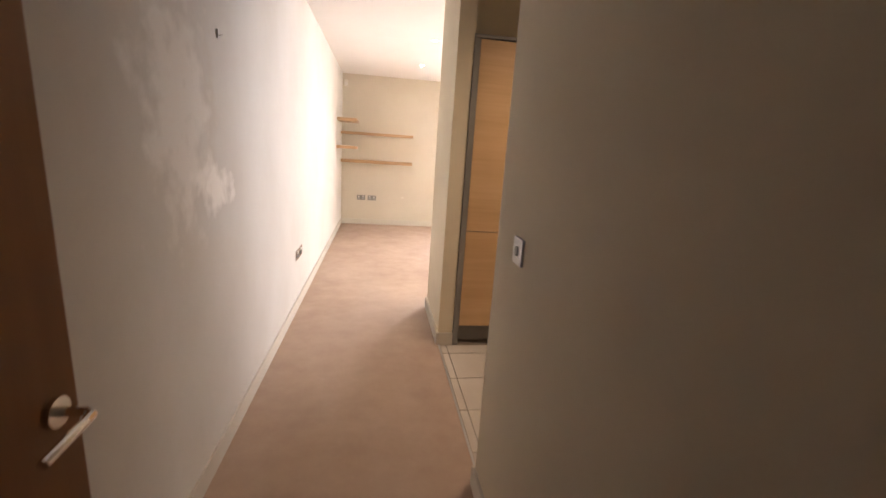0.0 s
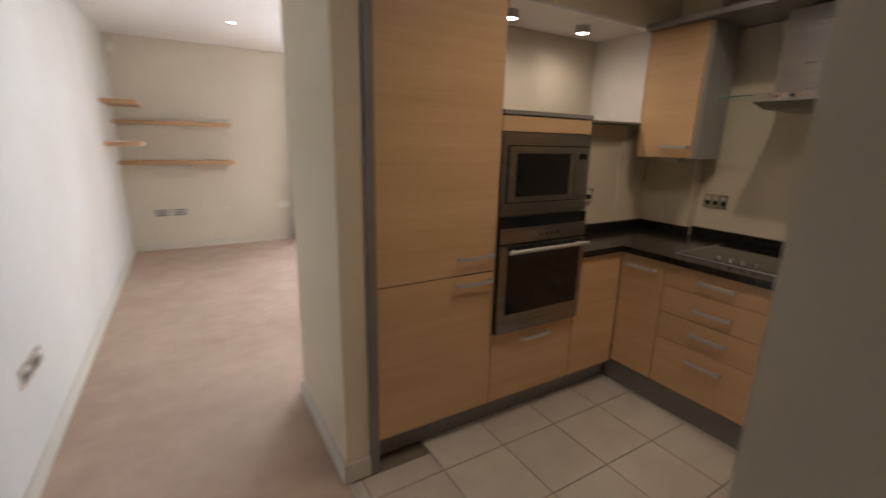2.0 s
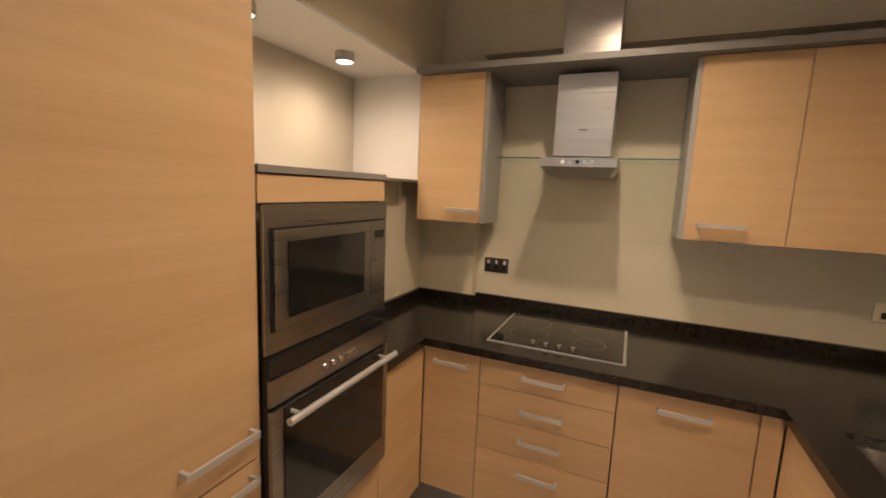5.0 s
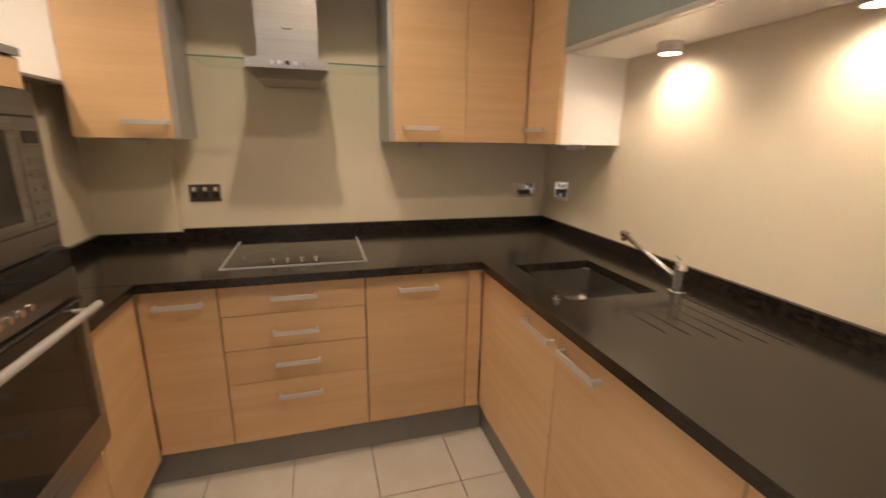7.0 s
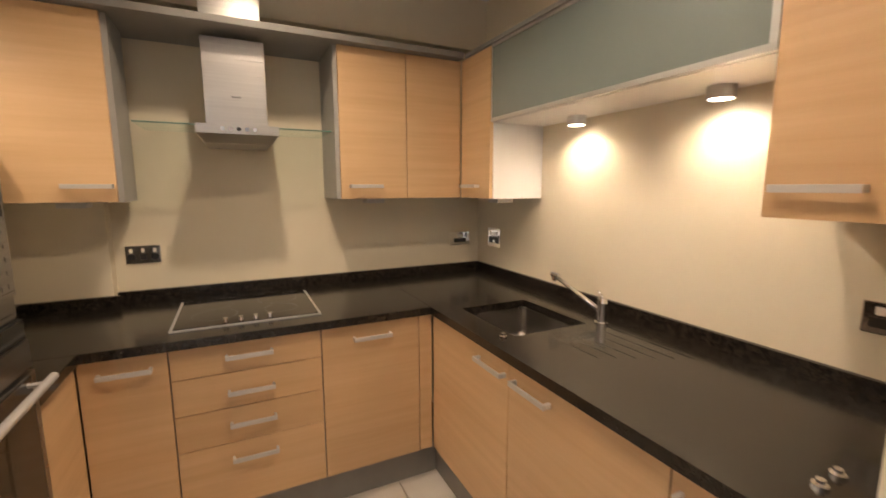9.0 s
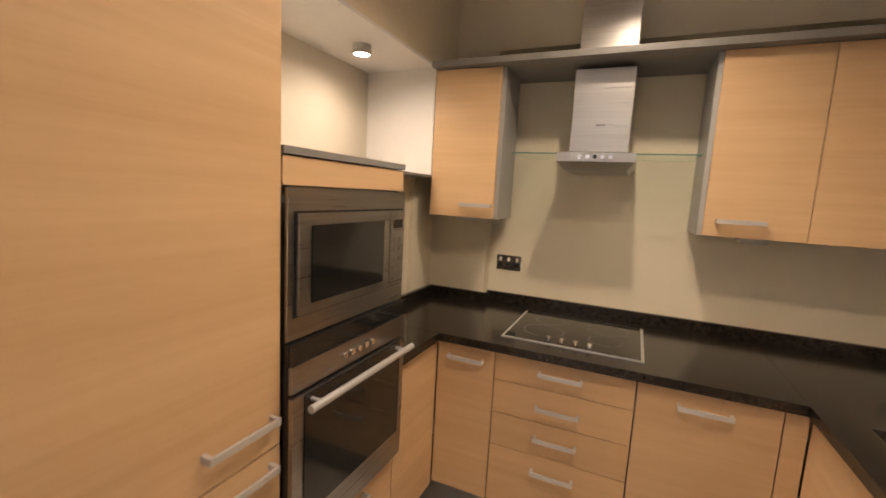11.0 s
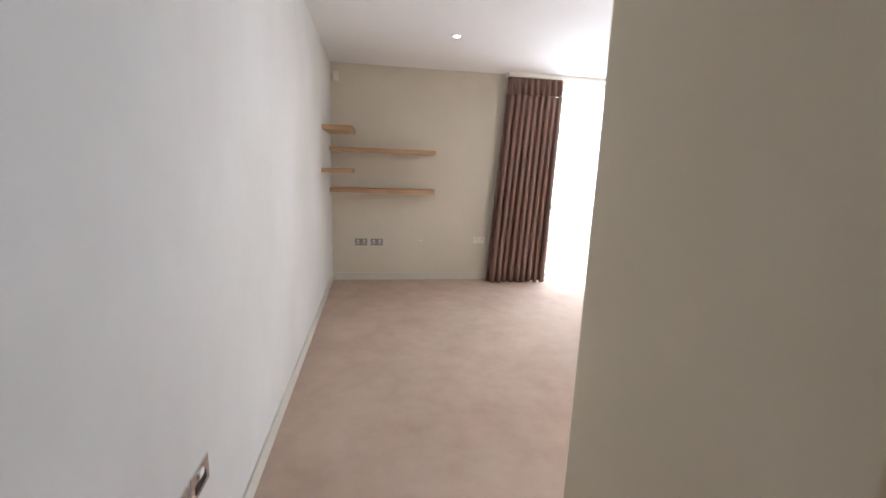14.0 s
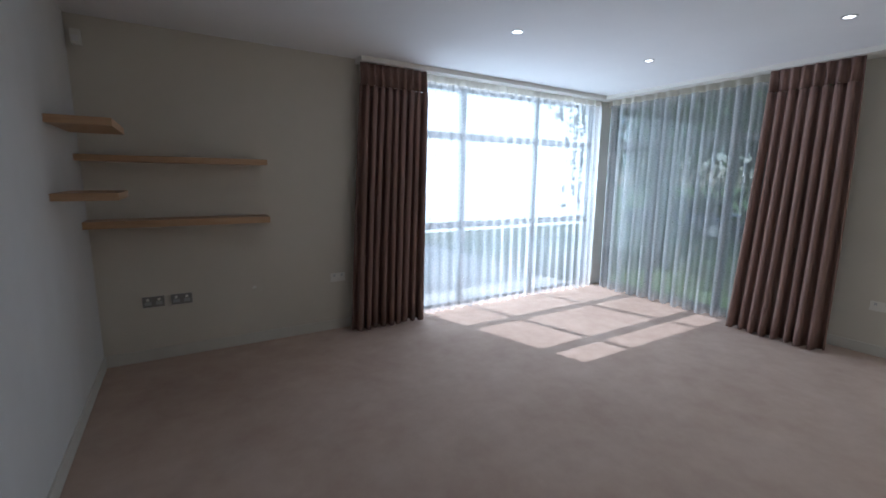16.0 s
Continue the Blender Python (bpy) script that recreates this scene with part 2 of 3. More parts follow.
def filler_patch(m, centre, reach, color, strength):
    """A blotchy patch of filler with a ragged outline, rubbed into a wall's paint."""
    nt = m.node_tree
    b = nt.nodes["Principled BSDF"]
    old = b.inputs["Base Color"].links[0].from_socket
    tc = nt.nodes.new("ShaderNodeTexCoord")
    mp = nt.nodes.new("ShaderNodeMapping")
    mp.inputs["Location"].default_value = [-c / q for c, q in zip(centre, reach)]
    mp.inputs["Scale"].default_value = [1 / q for q in reach]
    nt.links.new(tc.outputs["Object"], mp.inputs["Vector"])
    ln = nt.nodes.new("ShaderNodeVectorMath")
    ln.operation = "LENGTH"
    nt.links.new(mp.outputs[0], ln.inputs[0])
    n = nt.nodes.new("ShaderNodeTexNoise")
    n.inputs["Scale"].default_value = 9
    n.inputs["Detail"].default_value = 5
    nt.links.new(tc.outputs["Object"], n.inputs["Vector"])
    add = nt.nodes.new("ShaderNodeMath")
    add.operation = "MULTIPLY_ADD"
    add.inputs[1].default_value = 2.2
    nt.links.new(n.outputs[0], add.inputs[0])
    nt.links.new(ln.outputs["Value"], add.inputs[2])
    mr = nt.nodes.new("ShaderNodeMapRange")
    mr.inputs["From Min"].default_value, mr.inputs["From Max"].default_value = 1.5, 2.0
    mr.inputs["To Min"].default_value, mr.inputs["To Max"].default_value = strength, 0.0
    nt.links.new(add.outputs[0], mr.inputs["Value"])
    mx = nt.nodes.new("ShaderNodeMix")
    mx.data_type = "RGBA"
    nt.links.new(mr.outputs[0], mx.inputs[0])
    nt.links.new(old, mx.inputs[6])
    mx.inputs[7].default_value = (*color, 1)
    nt.links.new(mx.outputs[2], b.inputs["Base Color"])


filler_patch(WHITEWALL, (-0.548, 1.06, 1.52), (1, 0.10, 0.34), (0.56, 0.49, 0.42), 0.35)
filler_patch(WHITEWALL, (-0.548, 1.08, 1.20), (1, 0.22, 0.12), (0.90, 0.88, 0.85), 1.0)
filler_patch(WHITEWALL, (-0.548, 0.8, 1.5), (1, 0.3, 0.5), (0.86, 0.84, 0.81), 0.6)


# ---- building helpers ----
def box(bm, x0, x1, y0, y1, z0, z1, bevel=0.0):
    m = Matrix.Translation(((x0 + x1) / 2, (y0 + y1) / 2, (z0 + z1) / 2)) @ Matrix.Diagonal((abs(x1 - x0), abs(y1 - y0), abs(z1 - z0), 1))
    r = bmesh.ops.create_cube(bm, size=1, matrix=m)
    if bevel:
        es = {e for v in r["verts"] for e in v.link_edges}
        bmesh.ops.bevel(bm, geom=list(es), offset=bevel, segments=2, affect="EDGES", profile=0.7)
    return bm


def boxed(*dims, bevel=0.0):
    return box(bmesh.new(), *dims, bevel=bevel)


def rod(bm, p, q, r0, r1=None, seg=14):
    p, q = Vector(p), Vector(q)
    d = q - p
    m = Matrix.Translation((p + q) / 2) @ d.to_track_quat("Z", "Y").to_matrix().to_4x4()
    bmesh.ops.create_cone(bm, cap_ends=True, segments=seg, radius1=r0, radius2=r0 if r1 is None else r1, depth=d.length, matrix=m)
    return bm


def tube(bm, pts, r, seg=10):
    for a, b in zip(pts, pts[1:]):
        rod(bm, a, b, r, seg=seg)
    for a in pts[1:-1]:
        bmesh.ops.create_uvsphere(bm, u_segments=seg, v_segments=6, radius=r, matrix=Matrix.Translation(a))
    return bm


def ring(bm, c, r_in, r_out, z0, z1, seg=28):
    """A flat ring with an opening, axis upright."""
    rows = []
    for k in range(seg):
        a = 2 * math.pi * k / seg
        u, v = math.cos(a), math.sin(a)
        rows.append([bm.verts.new((c[0] + r * u, c[1] + r * v, z)) for r, z in ((r_in, z1), (r_in, z0), (r_out, z0), (r_out, z1))])
    for k in range(seg):
        a, b = rows[k], rows[(k + 1) % seg]
        for i in range(4):
            bm.faces.new((a[i], b[i], b[(i + 1) % 4], a[(i + 1) % 4]))
    return bm


def finish(name, bm, mat, smooth=False):
    bmesh.ops.recalc_face_normals(bm, faces=bm.faces)
    me = bpy.data.meshes.new(name)
    bm.to_mesh(me)
    bm.free()
    me.materials.append(mat)
    if smooth:
        for p in me.polygons:
            p.use_smooth = True
    return me


def base(ob):
    v = Vector(ob.location)
    return v + base(ob.parent) if ob.parent else v


def thing(name, at, label, category, group="", kind=""):
    ob = new(name)
    ob.location = at
    ob.empty_display_size = 0.05
    return tagged(ob, label, category, group, kind)


def part(name, bm, mat, parent, label="", smooth=False):
    o = base(parent)
    bmesh.ops.translate(bm, verts=bm.verts, vec=-o)
    ob = new(name, finish(name, bm, mat, smooth))
    ob.parent = parent
    return tagged(ob, label) if label else ob


def solid(name, bm, mat, label, category, kind="", smooth=False, group=""):
    ob = new(name, finish(name, bm, mat, smooth))
    return tagged(ob, label, category, group, kind)


def structure(name, bm, mat, label, category):
    return solid(name, bm, mat, label, category, "structure")


# ---- large structure ----
H = 2.60
XL, XR = -0.548, 0.57
YS, XH = 0.10, 3.01
YF, XE = 7.15, 5.20
structure("floor", boxed(-0.72, 5.6, -2.4, 7.5, -0.25, -0.012), GROUT, "concrete sub-floor under the carpet and tiles", "floor")
bm = boxed(XL, 0.60, -2.2, 2.91, -0.012, 0.0)
box(bm, XL, XE + 0.2, 2.91, YF + 0.18, -0.012, 0.0)
structure("carpet", bm, CARPET, "worn beige fitted carpet in corridor and living room", "carpet")
structure("ceiling", boxed(-0.72, 5.6, -2.4, 7.5, H, H + 0.2), CEIL, "plain white painted ceiling", "ceiling")
structure("wall_west", boxed(XL - 0.2, XL, -2.4, 7.5, -0.2, H), WHITEWALL, "long scuffed white painted wall", "wall")
structure("wall_south", boxed(XL, 3.2, -2.4, -2.2, -0.2, H), LIVWALL, "cream painted wall at the corridor's end", "wall")
bm = boxed(XR, 0.735, -2.2, 0.73, -0.2, H)
structure("wall_corridor", bm, WALL, "magnolia corridor wall beside the kitchen opening", "wall")
structure("wall_kitchen_south", boxed(0.735, 3.21, YS - 0.15, YS, -0.2, H), WALL, "magnolia kitchen wall behind the sink", "wall")
bm = boxed(XH, XH + 0.2, YS, 2.48, -0.2, H)
box(bm, 2.93, XH, 2.13, 2.48, -0.2, 2.30)
box(bm, 2.93, XH, YS, 2.48, 2.30, H)
structure("wall_kitchen_east", bm, WALL, "magnolia kitchen wall with boxed pillar and bulkhead", "wall")
bm = boxed(0.70, 1.352, 2.50, 2.90, -0.2, H)
box(bm, 1.352, 2.67, 2.50, 2.90, -0.2, 1.595)
box(bm, 1.352, 2.67, 2.375, 2.90, 2.165, H)
box(bm, 1.352, 2.67, 2.80, 2.90, 1.595, 2.165)
box(bm, 2.67, 2.93, 2.375, 2.48, 2.165, H)
box(bm, 2.67, XE, 2.48, 2.90, -0.2, H)
structure("wall_kitchen_north", bm, WALL, "magnolia wall between kitchen and living room", "wall")
structure("wall_jamb", boxed(0.592, 0.70, 2.125, 2.90, -0.2, H), WALL, "magnolia wall end between corridor and tall cabinets", "wall")
bm = boxed(XL, 2.2, YF, YF + 0.25, -0.2, H)
box(bm, 2.2, 5.1, YF, YF + 0.25, 2.50, H)
structure("wall_north", bm, LIVWALL, "cream living room wall with window opening", "wall")
structure("corner_post", boxed(5.08, 5.45, YF, YF + 0.25, -0.2, H), GLOSSWHITE, "white post at the corner of two windows", "post")
bm = boxed(XE, XE + 0.25, 2.48, 4.7, -0.2, H)
box(bm, XE, XE + 0.25, 4.7, YF, 2.50, H)
structure("wall_east", bm, LIVWALL, "cream living room wall with tall window opening", "wall")


def baseboard(x0, x1, y0, y1, label="white painted skirting board"):
    structure("baseboard", boxed(x0, x1, y0, y1, 0.0, 0.095, bevel=0.004), SKIRT, label, "skirting")


baseboard(XL, XL + 0.012, -2.2, YF)
baseboard(XL + 0.016, 2.2, YF - 0.016, YF)
baseboard(XR - 0.014, XR, -2.2, 0.744)
baseboard(0.576, 0.592, 2.109, 2.916)
baseboard(0.592, 0.70, 2.109, 2.125)
baseboard(XR, 0.735, 0.73, 0.744)
baseboard(0.592, XE - 0.016, 2.90, 2.916)
baseboard(XE - 0.016, XE, 2.916, 4.6)
structure("trim", boxed(0.594, 0.606, 0.746, 2.108, -0.01, 0.004, bevel=0.001), ALU, "metal threshold strip between carpet and tiles", "threshold")


# ---- windows ----
def window(name, along, plane, a0, a1, uprights, rails, label):
    """A glazed wall. along: 'x' or 'y'; plane: the glass's place on the other axis."""
    def b(u0, u1, d0, d1, z0, z1, bevel=0.004):
        if along == "x":
            return boxed(u0, u1, plane + d0, plane + d1, z0, z1, bevel=bevel)
        return boxed(plane + d0, plane + d1, u0, u1, z0, z1, bevel=bevel)
    w = thing(name, (a0, plane, 0) if along == "x" else (plane, a0, 0), label, "window", kind="structure")
    edges = [a0] + list(uprights) + [a1]
    zs = [0.0] + list(rails) + [2.5]
    for u in edges:
        part("upright", b(u - 0.03, u + 0.03, -0.04, 0.04, 0.0, 2.5), FRAME, w)
    for z in zs:
        for u0, u1 in zip(edges, edges[1:]):
            part("rail", b(u0 + 0.03, u1 - 0.03, -0.035, 0.035, max(z - 0.04, 0.0), min(z + 0.04, 2.5)), FRAME, w)
    for z0, z1 in zip(zs, zs[1:]):
        for u0, u1 in zip(edges, edges[1:]):
            p = part("pane", b(u0 + 0.03, u1 - 0.03, -0.004, 0.004, z0 + 0.04, z1 - 0.04, bevel=0), PANE, w)
            p.visible_shadow = False
    return w


window("window_1", "x", 7.30, 2.23, 5.05, (2.88, 4.0), (0.965, 1.975), "floor-to-ceiling grey-framed window behind white voile")
window("window_2", "y", 5.35, 4.73, 7.12, (5.55, 6.42), (1.98,), "tall grey-framed window looking on trees")
structure("trim", boxed(1.55, 5.1, 6.98, YF, 2.555, H, bevel=0.003), GLOSSWHITE, "white curtain track board along the ceiling", "curtain track")
structure("trim", boxed(4.93, XE, 4.2, 6.975, 2.555, H, bevel=0.003), GLOSSWHITE, "white curtain track board along the ceiling", "curtain track")


def drape(u0, u1, folds, amp, flare, z0, z1, seed, lean=0.0, steps=10, rows=14, drift=0.0, curl=0.0):
    """Points of a hanging pleated cloth: (along, depth, height), wider and looser to the hem."""
    rnd = random.Random(seed)
    ph = [rnd.uniform(-0.9, 0.9) for _ in range(folds + 2)]
    wd = [rnd.uniform(0.75, 1.3) for _ in range(folds + 2)]
    n = folds * steps
    grid = []
    for r in range(rows + 1):
        f = r / rows
        z = z1 + (z0 - z1) * f
        row = []
        for i in range(n + 1):
            k = min(i // steps, folds)
            s = i / n
            c = (u0 + u1) / 2
            u = c + (s - 0.5) * (u1 - u0) * (1 + flare * f)
            w = wd[k] * (1 - s * 0) * (0.55 + 0.45 * min(1, f * 3))
            d = amp * w * math.sin(2 * math.pi * i / steps + ph[k] * f * 0.8) + amp * 0.5 * f * math.sin(2 * math.pi * s * 2.3 + seed) + lean * f * f
            row.append((u + drift * f - curl * wd[k] * math.sin(4 * math.pi * i / steps + ph[k] * f) + 0.25 * amp * ph[k] * f, d, z + (0.006 * math.sin(i * 1.3) if r == rows else 0)))
        grid.append(row)
    return grid


def cloth(bm, grid, along, plane, r0=0, r1=None):
    r1 = len(grid) - 1 if r1 is None else r1
    vs = []
    for row in grid[r0:r1 + 1]:
        vs.append([bm.verts.new((u, plane + d, z) if along == "x" else (plane + d, u, z)) for u, d, z in row])
    for a, b in zip(vs, vs[1:]):
        for i in range(len(a) - 1):
            bm.faces.new((a[i], a[i + 1], b[i + 1], b[i]))
    return bm


def curtain(name, along, plane, u0, u1, folds, amp, flare, seed, mat, head_mat, label, thick, head=0.11, z0=0.012, lean=0.0, drift=0.0, curl=0.0):
    c = thing(name, (u0, plane, z0) if along == "x" else (plane, u0, z0), label, "curtain")
    g = drape(u0, u1, folds, amp, flare, z0, 2.553 - head, seed, lean, drift=drift, curl=curl)
    cl = part("cloth", cloth(bmesh.new(), g, along, plane), mat, c, smooth=True)
    gh = drape(u0, u1, folds, amp * 0.55, 0, 2.553 - head, 2.553, seed, rows=2)
    hd = part("heading", cloth(bmesh.new(), gh, along, plane), head_mat, c, "gathered pleated heading", smooth=True)
    if thick:
        for o in (cl, hd):
            s = o.modifiers.new("thickness", "SOLIDIFY")
            s.thickness = thick
    return c


curtain("curtain", "x", 7.03, 1.56, 2.26, 9, 0.046, 0.08, 3, CURTAIN, CURTAIN, "long brown pleated curtain drawn open beside the window", 0.004, head=0.2, lean=-0.05, drift=-0.12, curl=0.012)
curtain("curtain", "y", 4.99, 4.46, 5.14, 8, 0.052, 0.16, 8, CURTAIN, CURTAIN, "long brown pleated curtain drawn open beside the tree-side window", 0.004, head=0.2, lean=-0.12, curl=0.012)
curtain("voile_curtain", "x", 7.095, 2.26, 5.0, 20, 0.032, 0.0, 5, SHEER, HEADING, "sheer white voile curtain glowing in sunlight", 0, head=0.07, curl=0.013)
curtain("voile_curtain", "y", 5.07, 5.0, 6.98, 13, 0.05, 0.0, 6, SHEER, HEADING, "sheer white voile curtain before shaded trees", 0, head=0.07, curl=0.015)


# ---- living room things ----
def shelf(x0, x1, y0, y1, z0, z1, label):
    solid("wall_shelf", boxed(x0, x1, y0, y1, z0, z1, bevel=0.003), OAKSHELF, label, "shelf", group="floating corner shelves")


shelf(XL, 0.688, 6.91, YF, 1.592, 1.637, "long floating oak shelf on the cream wall")
shelf(XL, 0.69, 6.92, YF, 1.115, 1.167, "long floating oak shelf, lower on the cream wall")
shelf(XL, -0.25, 6.23, 6.88, 1.775, 1.82, "short floating oak shelf on the white wall, topmost")
shelf(XL, -0.25, 6.15, 6.72, 1.352, 1.395, "short floating oak shelf on the white wall")


def plate(name, c, w, h, normal, label, category, mat=SATIN, sockets=1, dark=BLACKPL, knob=False):
    """A wall plate with rocker switches or inserts. normal: '-y', '+y', '-x', '+x'."""
    s = -1 if normal[0] == "-" else 1

    def b(u0, u1, d0, d1, z0, z1, bevel=0.0):
        d0, d1 = sorted((s * d0, s * d1))
        if normal[1] == "y":
            return boxed(c[0] + u0, c[0] + u1, c[1] + d0, c[1] + d1, c[2] + z0, c[2] + z1, bevel=bevel)
        return boxed(c[0] + d0, c[0] + d1, c[1] + u0, c[1] + u1, c[2] + z0, c[2] + z1, bevel=bevel)
    t = thing(name, c, label, category)
    part("plate", b(-w / 2, w / 2, 0, 0.007, -h / 2, h / 2, 0.002), mat, t)
    for k in range(sockets):
        u = -w / 2 + w * (k + 0.5) / sockets
        q = w / sockets * 0.30
        part("insert", b(u - q, u + q, 0.007, 0.009, -h * 0.30, h * 0.02, 0.0005), dark, t, "dark socket insert")
        part("rocker", b(u - q * 0.45, u + q * 0.45, 0.007, 0.012, h * 0.10, h * 0.34, 0.001), GLOSSWHITE if dark is not GLOSSWHITE else SATIN, t, "small rocker switch")
    return t


plate("wall_socket", (-0.195, YF, 0.488), 0.15, 0.086, "-y", "satin metal double socket low on the cream wall", "socket", GREY, 2, SILVER)
plate("wall_socket", (0.0, YF, 0.488), 0.15, 0.086, "-y", "satin metal media socket low on the cream wall", "socket", GREY, 2, SILVER)
plate("wall_socket", (1.327, YF, 0.525), 0.146, 0.086, "-y", "white double socket beside the brown curtain", "socket", GLOSSWHITE, 2, GLOSSWHITE)
plate("blank_plate", (0.56, YF, 0.50), 0.12, 0.075, "-y", "white blanking plate painted over on the wall", "plate", LIVWALL, 1, LIVWALL)
plate("wall_socket", (XE, 4.15, 0.44), 0.146, 0.086, "-x", "white double socket beside the tree-side curtain", "socket", GLOSSWHITE, 2, GLOSSWHITE)
plate("wall_socket", (XL, 2.84, 0.48), 0.13, 0.086, "+x", "chrome socket low on the long white wall", "socket", CHROME, 1)
plate("wall_socket", (XL, 2.99, 0.48), 0.13, 0.086, "+x", "chrome socket low on the long white wall", "socket", CHROME, 1)
t = thing("light_switch", (XR, 0.477, 1.109), "chrome light switch on the corridor wall", "switch")
part("plate", boxed(XR - 0.008, XR, 0.427, 0.513, 1.077, 1.163, bevel=0.002), SATIN, t)
part("rocker", boxed(XR - 0.013, XR - 0.008, 0.460, 0.480, 1.105, 1.135, bevel=0.001), GREY, t, "dark rocker")
t = thing("motion_sensor", (-0.49, 7.12, 2.44), "small white alarm sensor high in the corner", "sensor")
part("body", boxed(-0.515, -0.455, 7.085, 7.15, 2.39, 2.49, bevel=0.012), GLOSSWHITE, t)
part("lens", boxed(-0.505, -0.465, 7.08, 7.086, 2.405, 2.445, bevel=0.002), WHITELAM, t)

for dx, dy in ((0.685, 5.79), (2.31, 5.73), (3.84, 5.66), (3.95, 4.29), (2.31, 4.29), (0.685, 4.29)):
    t = thing("downlight", (dx, dy, H), "small round recessed ceiling downlight, lit", "downlight", "living room downlights")
    part("bezel", ring(bmesh.new(), (dx, dy), 0.032, 0.046, H - 0.006, H), ALU, t)
    part("bulb", rod(bmesh.new(), (dx, dy, H - 0.004), (dx, dy, H), 0.032, seg=24), LAMPW, t)
for dx, dy in KITCHEN_SPOTS:
    t = thing("downlight", (dx, dy, H), "small round recessed kitchen downlight, lit", "downlight", "kitchen downlights")
    part("bezel", ring(bmesh.new(), (dx, dy), 0.034, 0.048, H - 0.006, H), ALU, t)

# picture hook and rubbed marks on the white wall
bm = boxed(XL, XL + 0.006, 1.18, 1.202, 1.80, 1.835, bevel=0.002)
rod(bm, (XL, 1.191, 1.81), (XL + 0.02, 1.191, 1.815), 0.003)
solid("wall_hook", bm, SATIN, "small bare picture hook on the white wall", "hook")

# ---- corridor door ----
t = thing("door_1", (-0.45, -0.92, 0.005), "brown wood-veneer door standing open against the wall", "door", kind="structure")
part("leaf", boxed(-0.462, -0.420, -0.90, -0.015, 0.005, 2.05, bevel=0.003), DOORWOOD, t)
hd = part("handle", rod(bmesh.new(), (-0.420, -0.072, 0.935), (-0.411, -0.072, 0.935), 0.027, seg=24), CHROME, t, "chrome lever handle", smooth=False)
part("lever", tube(bmesh.new(), [(-0.411, -0.072, 0.935), (-0.368, -0.072, 0.935), (-0.358, -0.080, 0.934), (-0.356, -0.100, 0.933), (-0.356, -0.195, 0.928)], 0.0085), CHROME, hd)


# ---- kitchen ----
def bar_handle(parent, c, length, normal):
    """Flat bar handle on two feet, lying level."""
    s = -1 if normal[0] == "-" else 1
    bm = bmesh.new()
    def b(u0, u1, d0, d1, z0, z1, bv=0.0):
        d0, d1 = sorted((s * d0, s * d1))
        if normal[1] == "y":
            box(bm, c[0] + u0, c[0] + u1, c[1] + d0, c[1] + d1, c[2] + z0, c[2] + z1, bv)
        else:
            box(bm, c[0] + d0, c[0] + d1, c[1] + u0, c[1] + u1, c[2] + z0, c[2] + z1, bv)
    h = length / 2
    b(-h, h, 0.024, 0.031, -0.009, 0.009, 0.002)
    b(-h, -h + 0.010, 0.0, 0.025, -0.008, 0.008)
    b(h - 0.010, h, 0.0, 0.025, -0.008, 0.008)
    return part("handle", bm, SATIN, parent, "satin metal bar handle")


def cabinet(name, label, normal, u0, u1, d0, d1, z0, z1, fronts, body=GREY, category="cabinet", group="fitted kitchen cabinets", front_mat=OAKH):
    """A unit whose fronts lie at depth d0 and whose body reaches back to d1. fronts: (name, u0, u1, z0, z1, handle place or None)."""
    s = -1 if normal[0] == "-" else 1
    th = 0.019

    def b(a0, a1, e0, e1, f0, f1, bevel=0.0):
        e0, e1 = sorted((e0, e1))
        if normal[1] == "y":
            return boxed(a0, a1, e0, e1, f0, f1, bevel=bevel)
        return boxed(e0, e1, a0, a1, f0, f1, bevel=bevel)
    mid = (u0 + u1) / 2
    t = thing(name, (mid, (d0 + d1) / 2, z0) if normal[1] == "y" else ((d0 + d1) / 2, mid, z0), label, category, group)
    back = d0 - s * (th + 0.002)
    part("body", b(u0, u1, back, d1, z0, z1), body, t)
    for fn, a0, a1, f0, f1, hnd in fronts:
        p = part(fn, b(a0 + 0.0015, a1 - 0.0015, d0, d0 - s * th, f0 + 0.0015, f1 - 0.0015, 0.0015), front_mat, t)
        if hnd:
            hu, hz, hl = hnd
            c = (hu, d0, hz) if normal[1] == "y" else (d0, hu, hz)
            bar_handle(p, c, hl, normal)
    return t


# tall units: fridge, oven tower, corner panel
TF, TL, TO, TR = 2.125, 0.744, 1.351, 1.922   # front plane; fridge's left; oven's left; tower's right
structure("trim", boxed(0.702, TL - 0.002, TF - 0.012, 2.495, 0.0, 2.14, bevel=0.001), GREY, "dark grey end panel beside the tall cabinet", "end panel")
structure("trim", boxed(0.702, TO, TF - 0.012, 2.495, 2.143, 2.163, bevel=0.001), GREY, "dark grey board on top of the tall cabinet", "top board")
cabinet("fridge_cabinet", "tall oak-veneer integrated fridge cabinet with two doors", "-y", TL, TO - 0.001, TF, 2.495, 0.145, 2.14,
        [("door", TL, TO - 0.001, 0.148, 0.868, (TO - 0.125, 0.828, 0.19)), ("door", TL, TO - 0.001, 0.871, 2.14, (TO - 0.122, 0.952, 0.19))])
cabinet("oven_cabinet", "oak-veneer oven tower with drawer below", "-y", TO + 0.001, TR, TF, 2.495, 0.145, 1.588,
        [("drawer", TO + 0.001, TR, 0.148, 0.532, (1.637, 0.475, 0.19)), ("panel", TO + 0.001, TR, 1.515, 1.588, None)])
